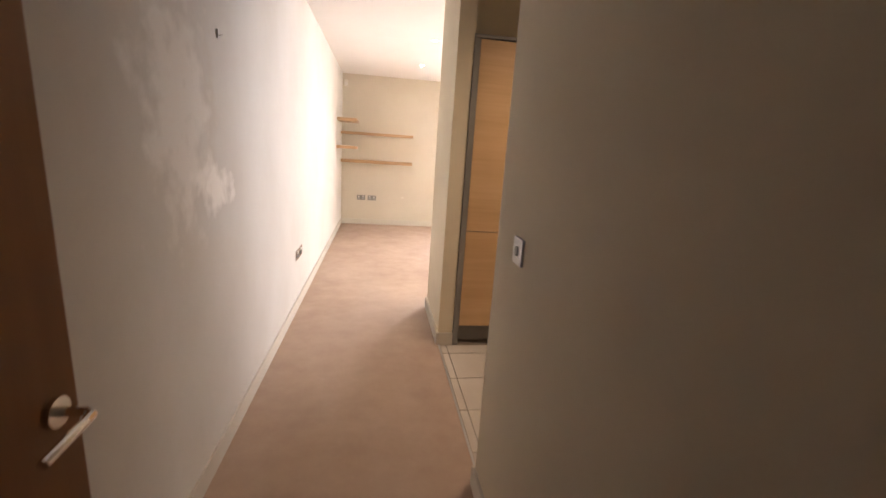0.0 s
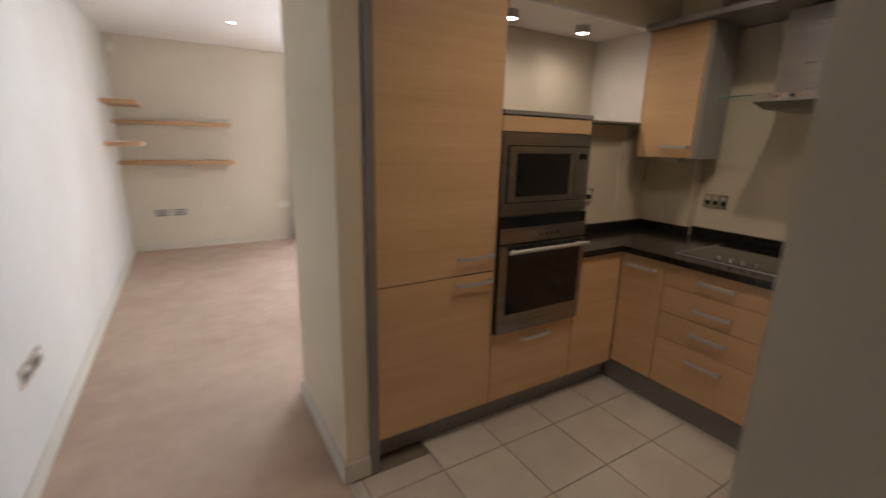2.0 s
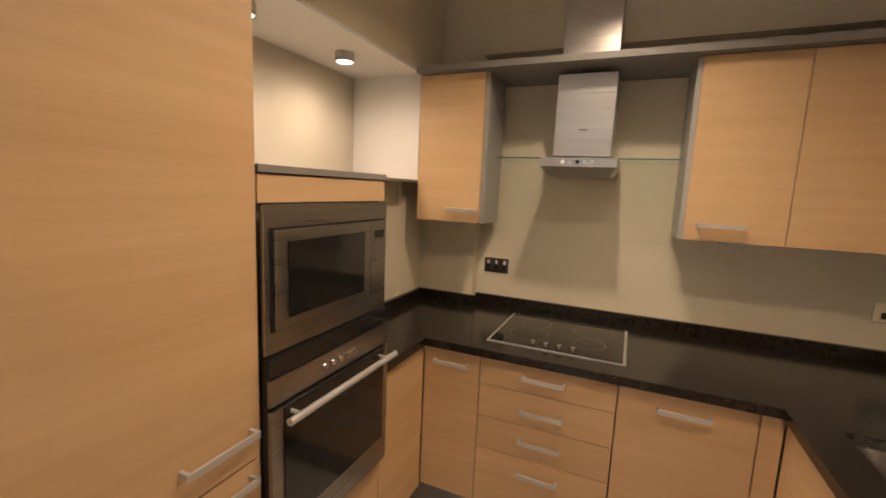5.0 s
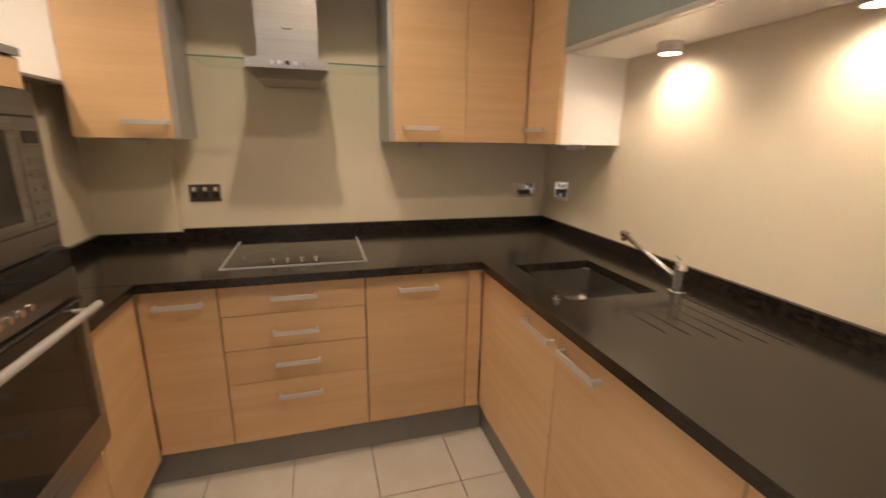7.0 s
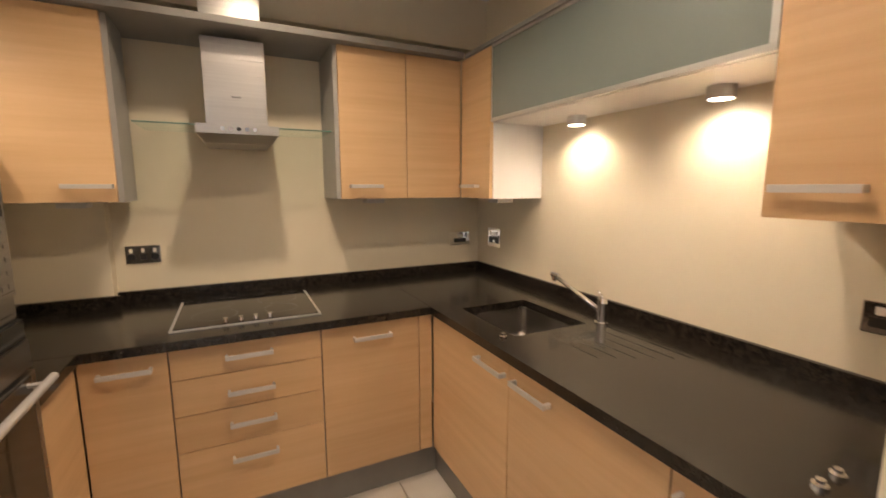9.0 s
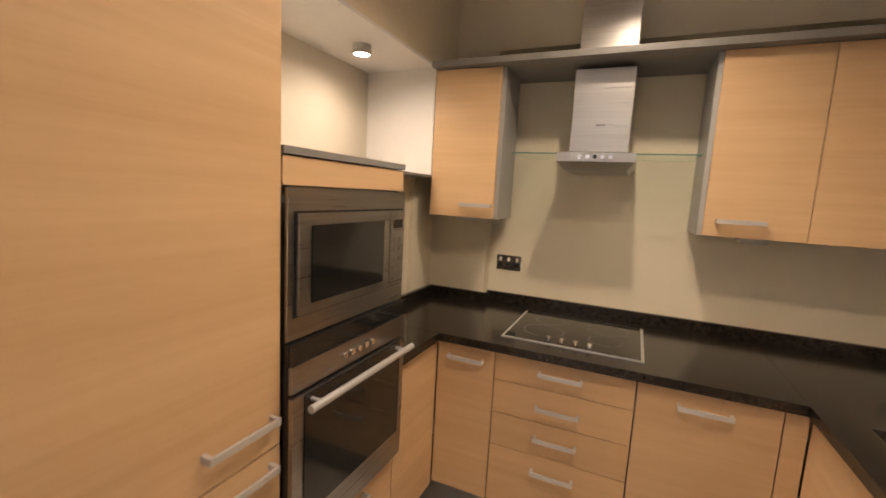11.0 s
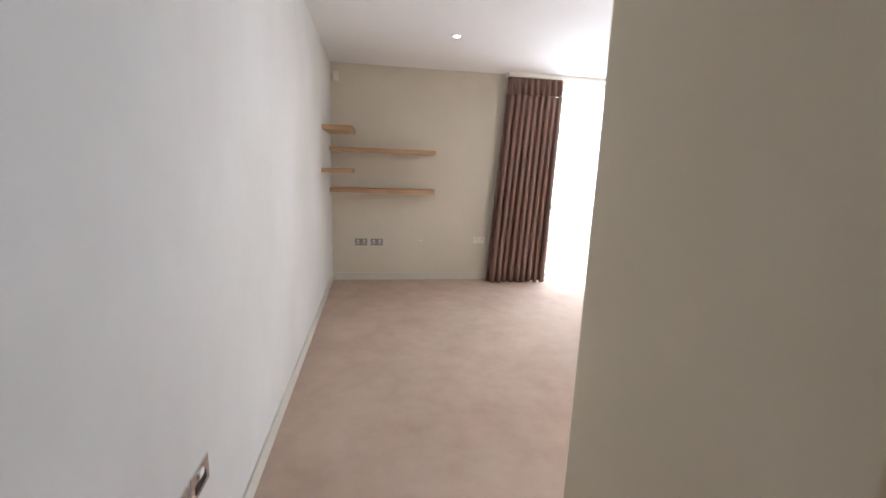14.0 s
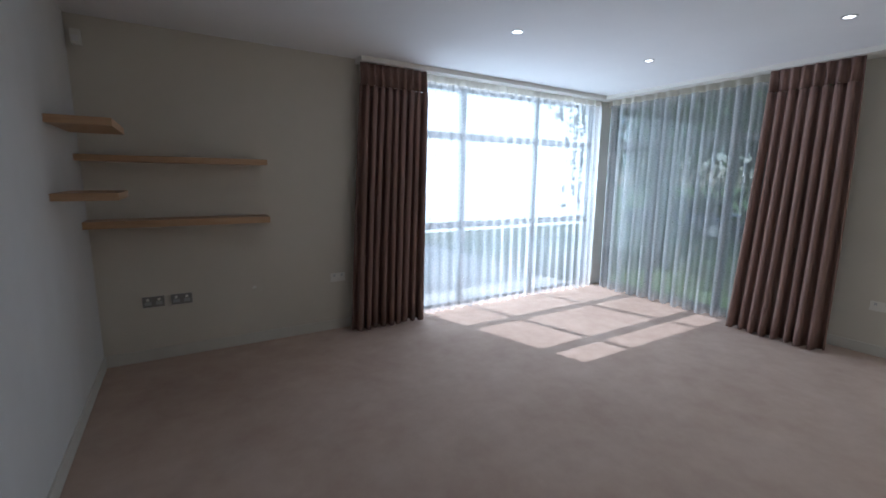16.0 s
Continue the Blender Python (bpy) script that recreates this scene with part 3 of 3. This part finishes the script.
cabinet("corner_cabinet", "plain oak-veneer corner panel beside the oven tower", "-y", TR + 0.002, 2.27, TF, 2.495, 0.145, 0.862,
        [("panel", TR + 0.002, 2.298, 0.148, 0.862, None)])
bm = boxed(TO + 0.001, TR, TF - 0.006, 2.80, 1.59, 1.608)
box(bm, TR, 2.651, 2.372, 2.80, 1.597, 1.608)
structure("trim", bm, GREY, "grey shelf board over the oven tower", "shelf board")
structure("trim", boxed(TO + 0.002, 2.651, 2.372, 2.799, 2.15, 2.164), WHITELAM, "white ceiling board of the lit niche", "soffit")
structure("trim", boxed(2.652, 2.6685, 2.3725, 2.799, 1.595, 2.164), WHITELAM, "white side panel of the lit niche", "panel")
structure("trim", boxed(TO + 0.002, 2.651, 2.786, 2.799, 1.609, 2.149), LIVWALL, "pale back panel of the lit niche", "panel")

# oven
OX0, OX1 = TO + 0.006, TR - 0.004
t = thing("oven", (1.636, 2.11, 0.536), "built-in stainless steel oven with black glass door", "oven")
part("body", boxed(OX0, OX1, 2.108, 2.123, 0.535, 1.128), BLACKPL, t)
part("control_panel", boxed(OX0, OX1, 2.096, 2.107, 1.000, 1.072, bevel=0.002), STEEL, t, "brushed steel control panel")
part("vent_strip", boxed(OX0, OX1, 2.101, 2.107, 1.075, 1.126, bevel=0.001), BLACKGLASS, t, "black vent strip above the controls")
for k in range(5):
    part("knob", rod(bmesh.new(), (1.565 + 0.036 * k, 2.096, 1.036), (1.565 + 0.036 * k, 2.088, 1.036), 0.009, seg=16), CHROME, t, "small control knob")
dr = part("door", boxed(OX0, OX1, 2.092, 2.107, 0.538, 0.990, bevel=0.003), STEEL, t, "steel-framed oven door")
part("glass", boxed(OX0 + 0.040, OX1 - 0.036, 2.088, 2.0915, 0.640, 0.986, bevel=0.001), BLACKGLASS, dr, "black glass")
bm = rod(bmesh.new(), (OX0 + 0.018, 2.050, 0.968), (OX1 - 0.018, 2.050, 0.968), 0.0105, seg=16)
for hx in (OX0 + 0.065, OX1 - 0.065):
    rod(bm, (hx, 2.088, 0.968), (hx, 2.050, 0.968), 0.006)
part("handle", bm, SATIN, dr, "round steel bar handle")

# microwave
t = thing("microwave", (1.636, 2.11, 1.13), "built-in stainless steel microwave with black glass door", "microwave")
part("frame", boxed(OX0, OX1, 2.112, 2.123, 1.132, 1.512, bevel=0.003), STEEL, t)
# Black plate: shade between door and frame put in as colour.
part("gap", boxed(OX0 + 0.020, OX1 - 0.016, 2.1095, 2.1118, 1.190, 1.456), BLACKPL, t, "black plate standing in for the shaded gap around the door")
d = part("door", boxed(OX0 + 0.026, OX0 + 0.445, 2.099, 2.109, 1.195, 1.450, bevel=0.003), STEEL, t, "steel microwave door")
part("glass", boxed(OX0 + 0.068, OX0 + 0.405, 2.0955, 2.0985, 1.222, 1.420, bevel=0.001), BLACKGLASS, d, "black glass")
cp = part("control_panel", boxed(OX0 + 0.448, OX1 - 0.022, 2.099, 2.109, 1.195, 1.450, bevel=0.003), STEEL, t)
part("display", boxed(OX0 + 0.466, OX1 - 0.040, 2.0965, 2.0985, 1.392, 1.420), BLACKGLASS, cp, "dark display")
for k in range(5):
    for q in (0, 1):
        part("button", boxed(OX0 + 0.468 + 0.034 * q, OX0 + 0.494 + 0.034 * q, 2.096, 2.0985, 1.216 + 0.033 * k, 1.228 + 0.033 * k, bevel=0.001), STEEL, cp)

# base units along the hob wall
cabinet("base_cabinet", "oak-veneer base cupboard in the corner beside the hob", "-x", 1.853, 2.122, 2.30, 2.9, 0.16, 0.862,
        [("door", 1.853, 2.122, 0.165, 0.858, (1.985, 0.80, 0.165))])
cabinet("drawer_cabinet", "oak-veneer stack of four drawers under the hob", "-x", 1.296, 1.851, 2.30, 2.9, 0.16, 0.862,
        [("drawer", 1.296, 1.851, 0.735, 0.858, (1.576, 0.803, 0.175)), ("drawer", 1.296, 1.851, 0.588, 0.735, (1.576, 0.655, 0.175)),
         ("drawer", 1.296, 1.851, 0.438, 0.588, (1.576, 0.52, 0.175)), ("drawer", 1.296, 1.851, 0.165, 0.438, (1.576, 0.37, 0.175))])
cabinet("base_cabinet", "oak-veneer base cupboard with one wide door", "-x", 0.842, 1.294, 2.30, 2.9, 0.16, 0.862,
        [("door", 0.842, 1.294, 0.165, 0.858, (1.07, 0.795, 0.175))])
cabinet("corner_filler", "narrow oak-veneer corner filler post", "-x", 0.772, 0.84, 2.302, 2.36, 0.16, 0.862, [("panel", 0.772, 0.84, 0.165, 0.858, None)])
# base units along the sink wall
cabinet("corner_filler", "narrow oak-veneer corner filler strip", "+y", 2.222, 2.30, 0.768, 0.70, 0.16, 0.862, [("panel", 2.222, 2.30, 0.165, 0.858, None)])
cabinet("base_cabinet", "oak-veneer cupboard under the sink", "+y", 1.662, 2.22, 0.77, 0.66, 0.16, 0.862, [("door", 1.662, 2.22, 0.165, 0.858, (1.77, 0.802, 0.185))])
cabinet("base_cabinet", "oak-veneer dishwasher-width cupboard beside the sink", "+y", 1.042, 1.66, 0.77, 0.12, 0.16, 0.862, [("door", 1.042, 1.66, 0.165, 0.858, (1.53, 0.802, 0.185))])
cabinet("base_cabinet", "oak-veneer end cupboard under the worktop", "+y", 0.757, 1.04, 0.77, 0.12, 0.16, 0.862, [("door", 0.757, 1.04, 0.165, 0.858, (0.93, 0.805, 0.175))])
structure("trim", boxed(0.738, 0.755, 0.12, 0.772, 0.0, 0.862, bevel=0.001), GREY, "dark grey end panel of the base cabinets", "end panel")
bm = boxed(0.744, 2.345, 2.205, 2.22, 0.0, 0.144)
structure("plinth", bm, GREY, "dark grey plinth under the tall cabinets", "plinth")
structure("plinth", boxed(2.348, 2.363, 0.735, 2.203, 0.0, 0.158), GREY, "dark grey plinth under the hob cabinets", "plinth")
structure("plinth", boxed(0.757, 2.363, 0.718, 0.733, 0.0, 0.158), GREY, "dark grey plinth under the sink cabinets", "plinth")

# worktop with a cut-out for the sink
SX0, SX1, SY0, SY1 = 1.765, 2.19, 0.315, 0.672
t = thing("worktop", (2.4, 1.2, 0.864), "polished black granite worktop with cut-out sink", "worktop")
part("slab", boxed(2.27, 3.005, 0.79, 2.478, 0.864, 0.90, bevel=0.003), GRANITE, t)
part("slab", boxed(1.925, 2.27, 2.106, 2.478, 0.864, 0.90, bevel=0.003), GRANITE, t)
bm = boxed(SX1, 3.005, YS + 0.001, 0.79, 0.864, 0.90)
box(bm, 0.737, SX0, YS + 0.001, 0.79, 0.864, 0.90)
box(bm, SX0, SX1, YS + 0.001, SY0, 0.864, 0.90)
box(bm, SX0, SX1, SY1, 0.79, 0.864, 0.90)
part("slab", bm, GRANITE, t, "slab with sink cut-out")
t = thing("upstand", (2.99, 1.2, 0.90), "low black granite upstand along the walls", "upstand")
part("strip", boxed(2.985, 3.009, YS + 0.022, 2.128, 0.9005, 0.957, bevel=0.002), GRANITE, t)
part("strip", boxed(2.905, 2.929, 2.106, 2.478, 0.9005, 0.957, bevel=0.002), GRANITE, t)
part("strip", boxed(1.925, 2.905, 2.455, 2.478, 0.9005, 0.957, bevel=0.002), GRANITE, t)
part("strip", boxed(0.737, 3.009, YS + 0.001, YS + 0.021, 0.9005, 0.957, bevel=0.002), GRANITE, t)

# sink bowl
bm = bmesh.new()
r = bmesh.ops.create_cube(bm, size=1, matrix=Matrix.Translation(((SX0 + SX1) / 2, (SY0 + SY1) / 2, 0.785)) @ Matrix.Diagonal((SX1 - SX0 + 0.008, SY1 - SY0 + 0.008, 0.156, 1)))
top = [f for f in bm.faces if f.normal.z > 0.9]
bmesh.ops.delete(bm, geom=top, context="FACES_ONLY")
es = [e for e in bm.edges if not e.is_boundary]
bmesh.ops.bevel(bm, geom=es, offset=0.045, segments=5, affect="EDGES", profile=0.5)
t = thing("sink", (1.98, 0.49, 0.71), "undermounted stainless steel sink bowl", "sink")
part("bowl", bm, SINKSTEEL, t, smooth=True)
part("drain", ring(bmesh.new(), (1.98, 0.49), 0.012, 0.04, 0.7085, 0.712), CHROME, t)
t = thing("drainer", (1.5, 0.45, 0.90), "drainage grooves cut in the granite beside the sink", "drainer")
for k in range(6):
    y = 0.27 + 0.055 * k
    part("groove", rod(bmesh.new(), (1.33 + 0.03 * k, y, 0.8979), (1.70, y, 0.8979), 0.0035, seg=16), GROOVE, t, smooth=True)

# tap
TX, TY = 1.742, 0.255
t = thing("mixer_tap", (TX, TY, 0.90), "polished chrome mixer tap with straight slanted spout", "tap")
bm = rod(bmesh.new(), (TX, TY, 0.90), (TX, TY, 0.906), 0.027, seg=28)
rod(bm, (TX, TY, 0.906), (TX, TY, 0.985), 0.0195, seg=28)
part("body", bm, CHROME, t)
bm = rod(bmesh.new(), (TX, TY, 0.987), (TX, TY, 1.006), 0.0205, 0.0185, seg=28)
part("cap", bm, CHROME, t)
part("spout", rod(bmesh.new(), (TX + 0.012, TY + 0.002, 0.952), (1.982, 0.296, 1.056), 0.0105, 0.0095, seg=18), CHROME, t, smooth=True)
bm = rod(bmesh.new(), (1.966, 0.293, 1.060), (2.004, 0.300, 1.066), 0.0125, seg=20)
rod(bm, (1.990, 0.2975, 1.062), (1.992, 0.298, 1.036), 0.0115, seg=20)
part("nozzle", bm, CHROME, t)
part("lever", tube(bmesh.new(), [(TX, TY, 1.004), (TX + 0.025, TY - 0.02, 1.014), (TX + 0.055, TY - 0.035, 1.018)], 0.005), CHROME, t, smooth=True)
# pop-up knobs on the worktop
for nm, x, y, lab in (("waste_knob", 1.78, 0.715, "small chrome waste control knob on the worktop"), ("waste_knob", 0.838, 0.636, "small chrome cap on the worktop's end"), ("waste_knob", 0.838, 0.568, "small chrome cap on the worktop's end")):
    bm = rod(bmesh.new(), (x, y, 0.90), (x, y, 0.906), 0.014, seg=20)
    rod(bm, (x, y, 0.906), (x, y, 0.916), 0.008, seg=16)
    solid(nm, bm, CHROME, lab, "knob")

# hob
t = thing("hob", (2.62, 1.57, 0.90), "dark ceramic hob with steel edge and four front knobs", "hob")
part("frame", boxed(2.38, 2.86, 1.275, 1.855, 0.9, 0.906, bevel=0.002), ALU, t, "steel edge frame")
part("glass", boxed(2.392, 2.848, 1.287, 1.843, 0.9055, 0.9085, bevel=0.001), HOBGLASS, t)
for k in range(4):
    y = 1.485 + 0.057 * k
    bm = rod(bmesh.new(), (2.42, y, 0.9085), (2.42, y, 0.926), 0.0125, 0.0105, seg=20)
    part("knob", bm, CHROME, t, "small chrome knob")
for cx, cy, r in ((2.55, 1.70, 0.09), (2.55, 1.43, 0.07), (2.73, 1.70, 0.07), (2.73, 1.43, 0.09)):
    part("zone_ring", ring(bmesh.new(), (cx, cy), r - 0.0015, r, 0.9085, 0.9087, seg=40), GREY, t)

# hood
t = thing("cooker_hood", (2.85, 1.55, 1.65), "stainless steel chimney cooker hood with glass shelf", "cooker hood")
part("chimney", boxed(2.78, 2.928, 1.43, 1.685, 2.17, 2.58, bevel=0.003), HOODSTEEL, t)
bm = boxed(2.72, 3.005, 1.425, 1.685, 1.745, 2.118, bevel=0.003)
part("chimney", bm, HOODSTEEL, t)
bm = bmesh.new()
lo = [(2.60, 1.39), (2.60, 1.72), (3.0, 1.72), (3.0, 1.39)]
sh = [(2.66, 1.42), (2.66, 1.69), (3.0, 1.69), (3.0, 1.42)]
v = [[bm.verts.new((x, y, z)) for x, y in pts] for pts, z in ((sh, 1.655), (lo, 1.69), (lo, 1.73))]
for a, b in zip(v, v[1:]):
    for i in range(4):
        bm.faces.new((a[i], a[(i + 1) % 4], b[(i + 1) % 4], b[i]))
bm.faces.new(v[0]), bm.faces.new(v[2])
cn = part("canopy", bm, HOODSTEEL, t)
for k in range(5):
    y = 1.49 + 0.032 * k
    part("button", rod(bmesh.new(), (2.60, y, 1.711), (2.595, y, 1.711), 0.009, seg=16), BLACKPL if k == 2 else CHROME, cn)
part("badge", boxed(2.718, 2.721, 1.535, 1.575, 1.862, 1.869), GREY, t, "small unlettered maker's plate")
gs = part("glass_shelf", boxed(2.70, 3.005, 1.135, 1.424, 1.731, 1.737), SHELFGLASS, t, "clear glass shelf")
gs2 = part("glass_shelf", boxed(2.70, 3.005, 1.686, 1.955, 1.731, 1.737), SHELFGLASS, t, "clear glass shelf")
for y0, y1 in ((1.135, 1.424), (1.686, 1.955)):
    part("glass_edge", boxed(2.696, 2.70, y0, y1, 1.731, 1.737), EDGEGLASS, t, "green glass edge")

# wall cabinets
cabinet("wall_cabinet", "oak-veneer wall cupboard beside the cooker hood", "-x", 2.0, 2.37, 2.65, 2.925, 1.40, 2.138,
        [("door", 2.018, 2.37, 1.40, 2.138, (2.11, 1.465, 0.165))], body=SILVER)
cabinet("wall_cabinet", "oak-veneer wall cupboard with two doors", "-x", 0.432, 1.125, 2.65, 3.008, 1.40, 2.138,
        [("door", 0.755, 1.108, 1.40, 2.138, (0.98, 1.465, 0.17)), ("door", 0.432, 0.755, 1.40, 2.138, None)], body=SILVER)
cabinet("wall_cabinet", "oak-veneer corner wall cupboard with pale side", "+y", 2.345, 2.645, 0.43, YS + 0.002, 1.40, 2.138,
        [("door", 2.345, 2.645, 1.40, 2.138, (2.53, 1.465, 0.165))], body=WHITELAM)
cabinet("wall_cabinet", "oak-veneer wall cupboard at the worktop's end", "+y", 0.76, 1.082, 0.455, YS + 0.002, 1.385, 2.138,
        [("door", 0.76, 1.082, 1.385, 2.138, (0.975, 1.455, 0.17))], body=OAKH)
t = thing("glass_cabinet", (1.72, 0.27, 1.775), "long wall cupboard with frosted green glass flap", "cabinet", "fitted kitchen cabinets")
part("body", boxed(1.094, 2.343, YS + 0.002, 0.405, 1.775, 2.138), WHITELAM, t, "white laminate box")
d = part("flap", boxed(1.115, 2.335, 0.410, 0.426, 1.795, 2.125), FROST, t, "frosted green glass flap")
for a0, a1, z0, z1 in ((1.096, 2.341, 1.777, 1.795), (1.096, 2.341, 2.125, 2.138), (1.096, 1.115, 1.795, 2.125), (2.335, 2.341, 1.795, 2.125)):
    part("flap_frame", boxed(a0, a1, 0.408, 0.430, z0, z1), ALU, d, "aluminium edge")
structure("trim", boxed(2.60, 3.005, 0.44, 2.372, 2.141, 2.17, bevel=0.002), GREY, "grey board along the cupboard tops", "top board")
structure("trim", boxed(0.76, 2.598, YS + 0.002, 0.437, 2.141, 2.16, bevel=0.002), SILVER, "silver board along the cupboard tops", "top board")


def under_spot(x, y, z, label):
    t = thing("spotlight", (x, y, z), label, "spotlight", "under-cabinet spotlights")
    bm = ring(bmesh.new(), (x, y), 0.034, 0.042, z - 0.04, z)
    part("housing", bm, SATIN, t)
    part("bulb", rod(bmesh.new(), (x, y, z - 0.040), (x, y, z - 0.034), 0.0335, seg=24), LAMP, t, "glowing bulb")


for x, y in CAB_SPOTS:
    under_spot(x, y, 1.774, "round metal spotlight under the glass cupboard, lit")
for x, y in NICHE_SPOTS:
    under_spot(x, y, 2.149, "round metal spotlight in the niche ceiling, lit")
for x, y in ((2.80, 2.20), (2.80, 0.90), (2.50, 0.26), (0.86, 0.26)):
    t = thing("cabinet_light", (x, y, 1.40), "flat unlit light under the wall cupboard", "cabinet light", "unlit under-cupboard lights")
    part("housing", boxed(x - 0.05, x + 0.05, y - 0.05, y + 0.05, 1.375, 1.3985, bevel=0.006), SATIN, t)
    part("lens", rod(bmesh.new(), (x, y, 1.3735), (x, y, 1.3765), 0.032, seg=20), WHITELAM, t)

plate("cooker_switch", (XH, 2.012, 1.135), 0.146, 0.086, "-x", "polished black-chrome double switch plate beside the hood", "switch", CHROME, 3)
plate("wall_socket", (2.36, 2.48, 1.15), 0.086, 0.086, "-y", "chrome socket in the dark corner beside the oven tower", "socket", CHROME, 1)
plate("wall_socket", (XH, 0.245, 1.12), 0.146, 0.086, "-x", "chrome socket with a switch on the hob wall", "socket", CHROME, 1)
plate("wall_socket", (2.80, YS, 1.14), 0.14, 0.12, "+y", "square chrome switch plate in the corner", "switch", CHROME, 2)
plate("wall_socket", (0.92, YS, 1.12), 0.146, 0.086, "+y", "chrome double socket with black inserts above the worktop", "socket", CHROME, 2)

# ---- outdoors ----
structure("ground", boxed(-150, 150, -150, 150, -0.6, -0.35), GRASS, "lawn around the building reaching to the horizon", "ground")
structure("pavement", boxed(-8, 5.6, 7.5, 15.7, -0.35, -0.22), PAVE, "pale sunlit paving outside the far window", "paving")


# Emissive panel added so the outdoors burns out white behind the voile.
GLARE = glow("backdrop_glow", (0.95, 0.98, 1.0), 1.7)
structure("backdrop", boxed(-9, 17, 15.8, 16.0, -0.35, 8.5), GLARE, "plain glowing panel standing in for the overexposed outdoors beyond the paving", "backdrop")


def tree(x, y, h, crown_r, seed, label):
    rnd = random.Random(seed)
    t = thing("tree", (x, y, -0.36), label, "tree", "trees outside")
    bm = rod(bmesh.new(), (x, y, -0.36), (x + 0.1, y, h * 0.5), 0.16, 0.1, seg=10)
    for k in range(6):
        a = rnd.uniform(0, 6.28)
        rod(bm, (x + 0.1, y, h * rnd.uniform(0.25, 0.5)), (x + crown_r * 0.7 * math.cos(a), y + crown_r * 0.7 * math.sin(a), h * rnd.uniform(0.5, 0.85)), 0.06, 0.02, seg=7)
    part("trunk", bm, BARK, t)
    vs, fs = [], []
    clumps = [(rnd.gauss(0, 0.45) * crown_r, rnd.gauss(0, 0.45) * crown_r, h * 0.58 + rnd.gauss(0, 0.22) * h) for _ in range(60)]
    for cx, cy, cz in clumps:
        for _ in range(55):
            p = Vector((x + cx + rnd.gauss(0, 0.3), y + cy + rnd.gauss(0, 0.3), max(cz + rnd.gauss(0, 0.25), -0.2)))
            q = Euler((rnd.uniform(0, 6.3), rnd.uniform(0, 6.3), rnd.uniform(0, 6.3))).to_matrix()
            s = rnd.uniform(0.08, 0.15)
            n = len(vs)
            for c in ((-s, 0, 0), (0, -s * 0.5, 0), (s, 0, 0), (0, s * 0.5, 0.01)):
                vs.append(p + q @ Vector(c))
            fs.append((n, n + 1, n + 2, n + 3))
    me = bpy.data.meshes.new("crown")
    o = base(t)
    me.from_pydata([v - o for v in vs], [], fs)
    me.materials.append(LEAF)
    c = new("crown", me)
    c.parent = t
    return t


for k, (x, y, h, r) in enumerate(((8.4, 6.1, 5.0, 1.7), (8.9, 8.6, 5.5, 1.9), (8.8, 3.9, 5.5, 1.8), (11.5, 7.4, 6.5, 2.3), (11.8, 10.2, 7.0, 2.4))):
    tree(x, y, h, r, 20 + k, "leafy green garden tree in shade")


def car(x, y):
    t = thing("parked_car", (x, y, -0.35), "dark blue parked car half hidden by trees", "car")
    bm = boxed(x - 0.85, x + 0.85, y - 2.0, y + 2.0, -0.05, 0.45, bevel=0.12)
    part("body", bm, CARPAINT, t, smooth=True)
    bm = boxed(x - 0.72, x + 0.72, y - 1.1, y + 1.3, 0.40, 0.98, bevel=0.2)
    part("cabin", bm, BLACKGLASS, t, smooth=True)
    for wx in (x - 0.8, x + 0.8):
        for wy in (y - 1.3, y + 1.3):
            w = part("wheel", rod(bmesh.new(), (wx - 0.1, wy, -0.05), (wx + 0.1, wy, -0.05), 0.30, seg=24), RUBBER, t)
            part("rim", rod(bmesh.new(), (wx - 0.105, wy, -0.05), (wx + 0.105, wy, -0.05), 0.19, seg=20), SATIN, w)


car(15.5, 11.5)

# ---- floor tiles of the kitchen ----
PITCH, JOINT = 0.345, 0.005
kitchen_floor = tagged(new("tiled_floor"), "cream square floor tiles with dark joints", "floor", kind="structure")
meshes = {}
for i in range(6):
    for j in range(6):
        x0, y0 = 0.655 + PITCH * (i - 1), 0.94 + PITCH * (j - 2)
        x1, y1 = x0 + PITCH, y0 + PITCH
        cx0, cx1 = max(x0, 0.607), min(x1, 2.40)
        cy0, cy1 = max(y0, 0.65), min(y1, 2.25)
        if cx1 - cx0 < 0.02 or cy1 - cy0 < 0.02:
            continue
        if cx0 < 0.67:
            cy0, cy1 = max(cy0, 0.747), min(cy1, 2.105)
        key = (round(cx1 - cx0, 3), round(cy1 - cy0, 3))
        if key not in meshes:
            w, d = key
            meshes[key] = finish("tile", boxed(-w / 2 + JOINT / 2, w / 2 - JOINT / 2, -d / 2 + JOINT / 2, d / 2 - JOINT / 2, -0.0115, 0.0, bevel=0.0015), TILE)
        ob = new("tile", meshes[key])
        ob.parent = kitchen_floor
        ob.location = ((cx0 + cx1) / 2, (cy0 + cy1) / 2, 0)
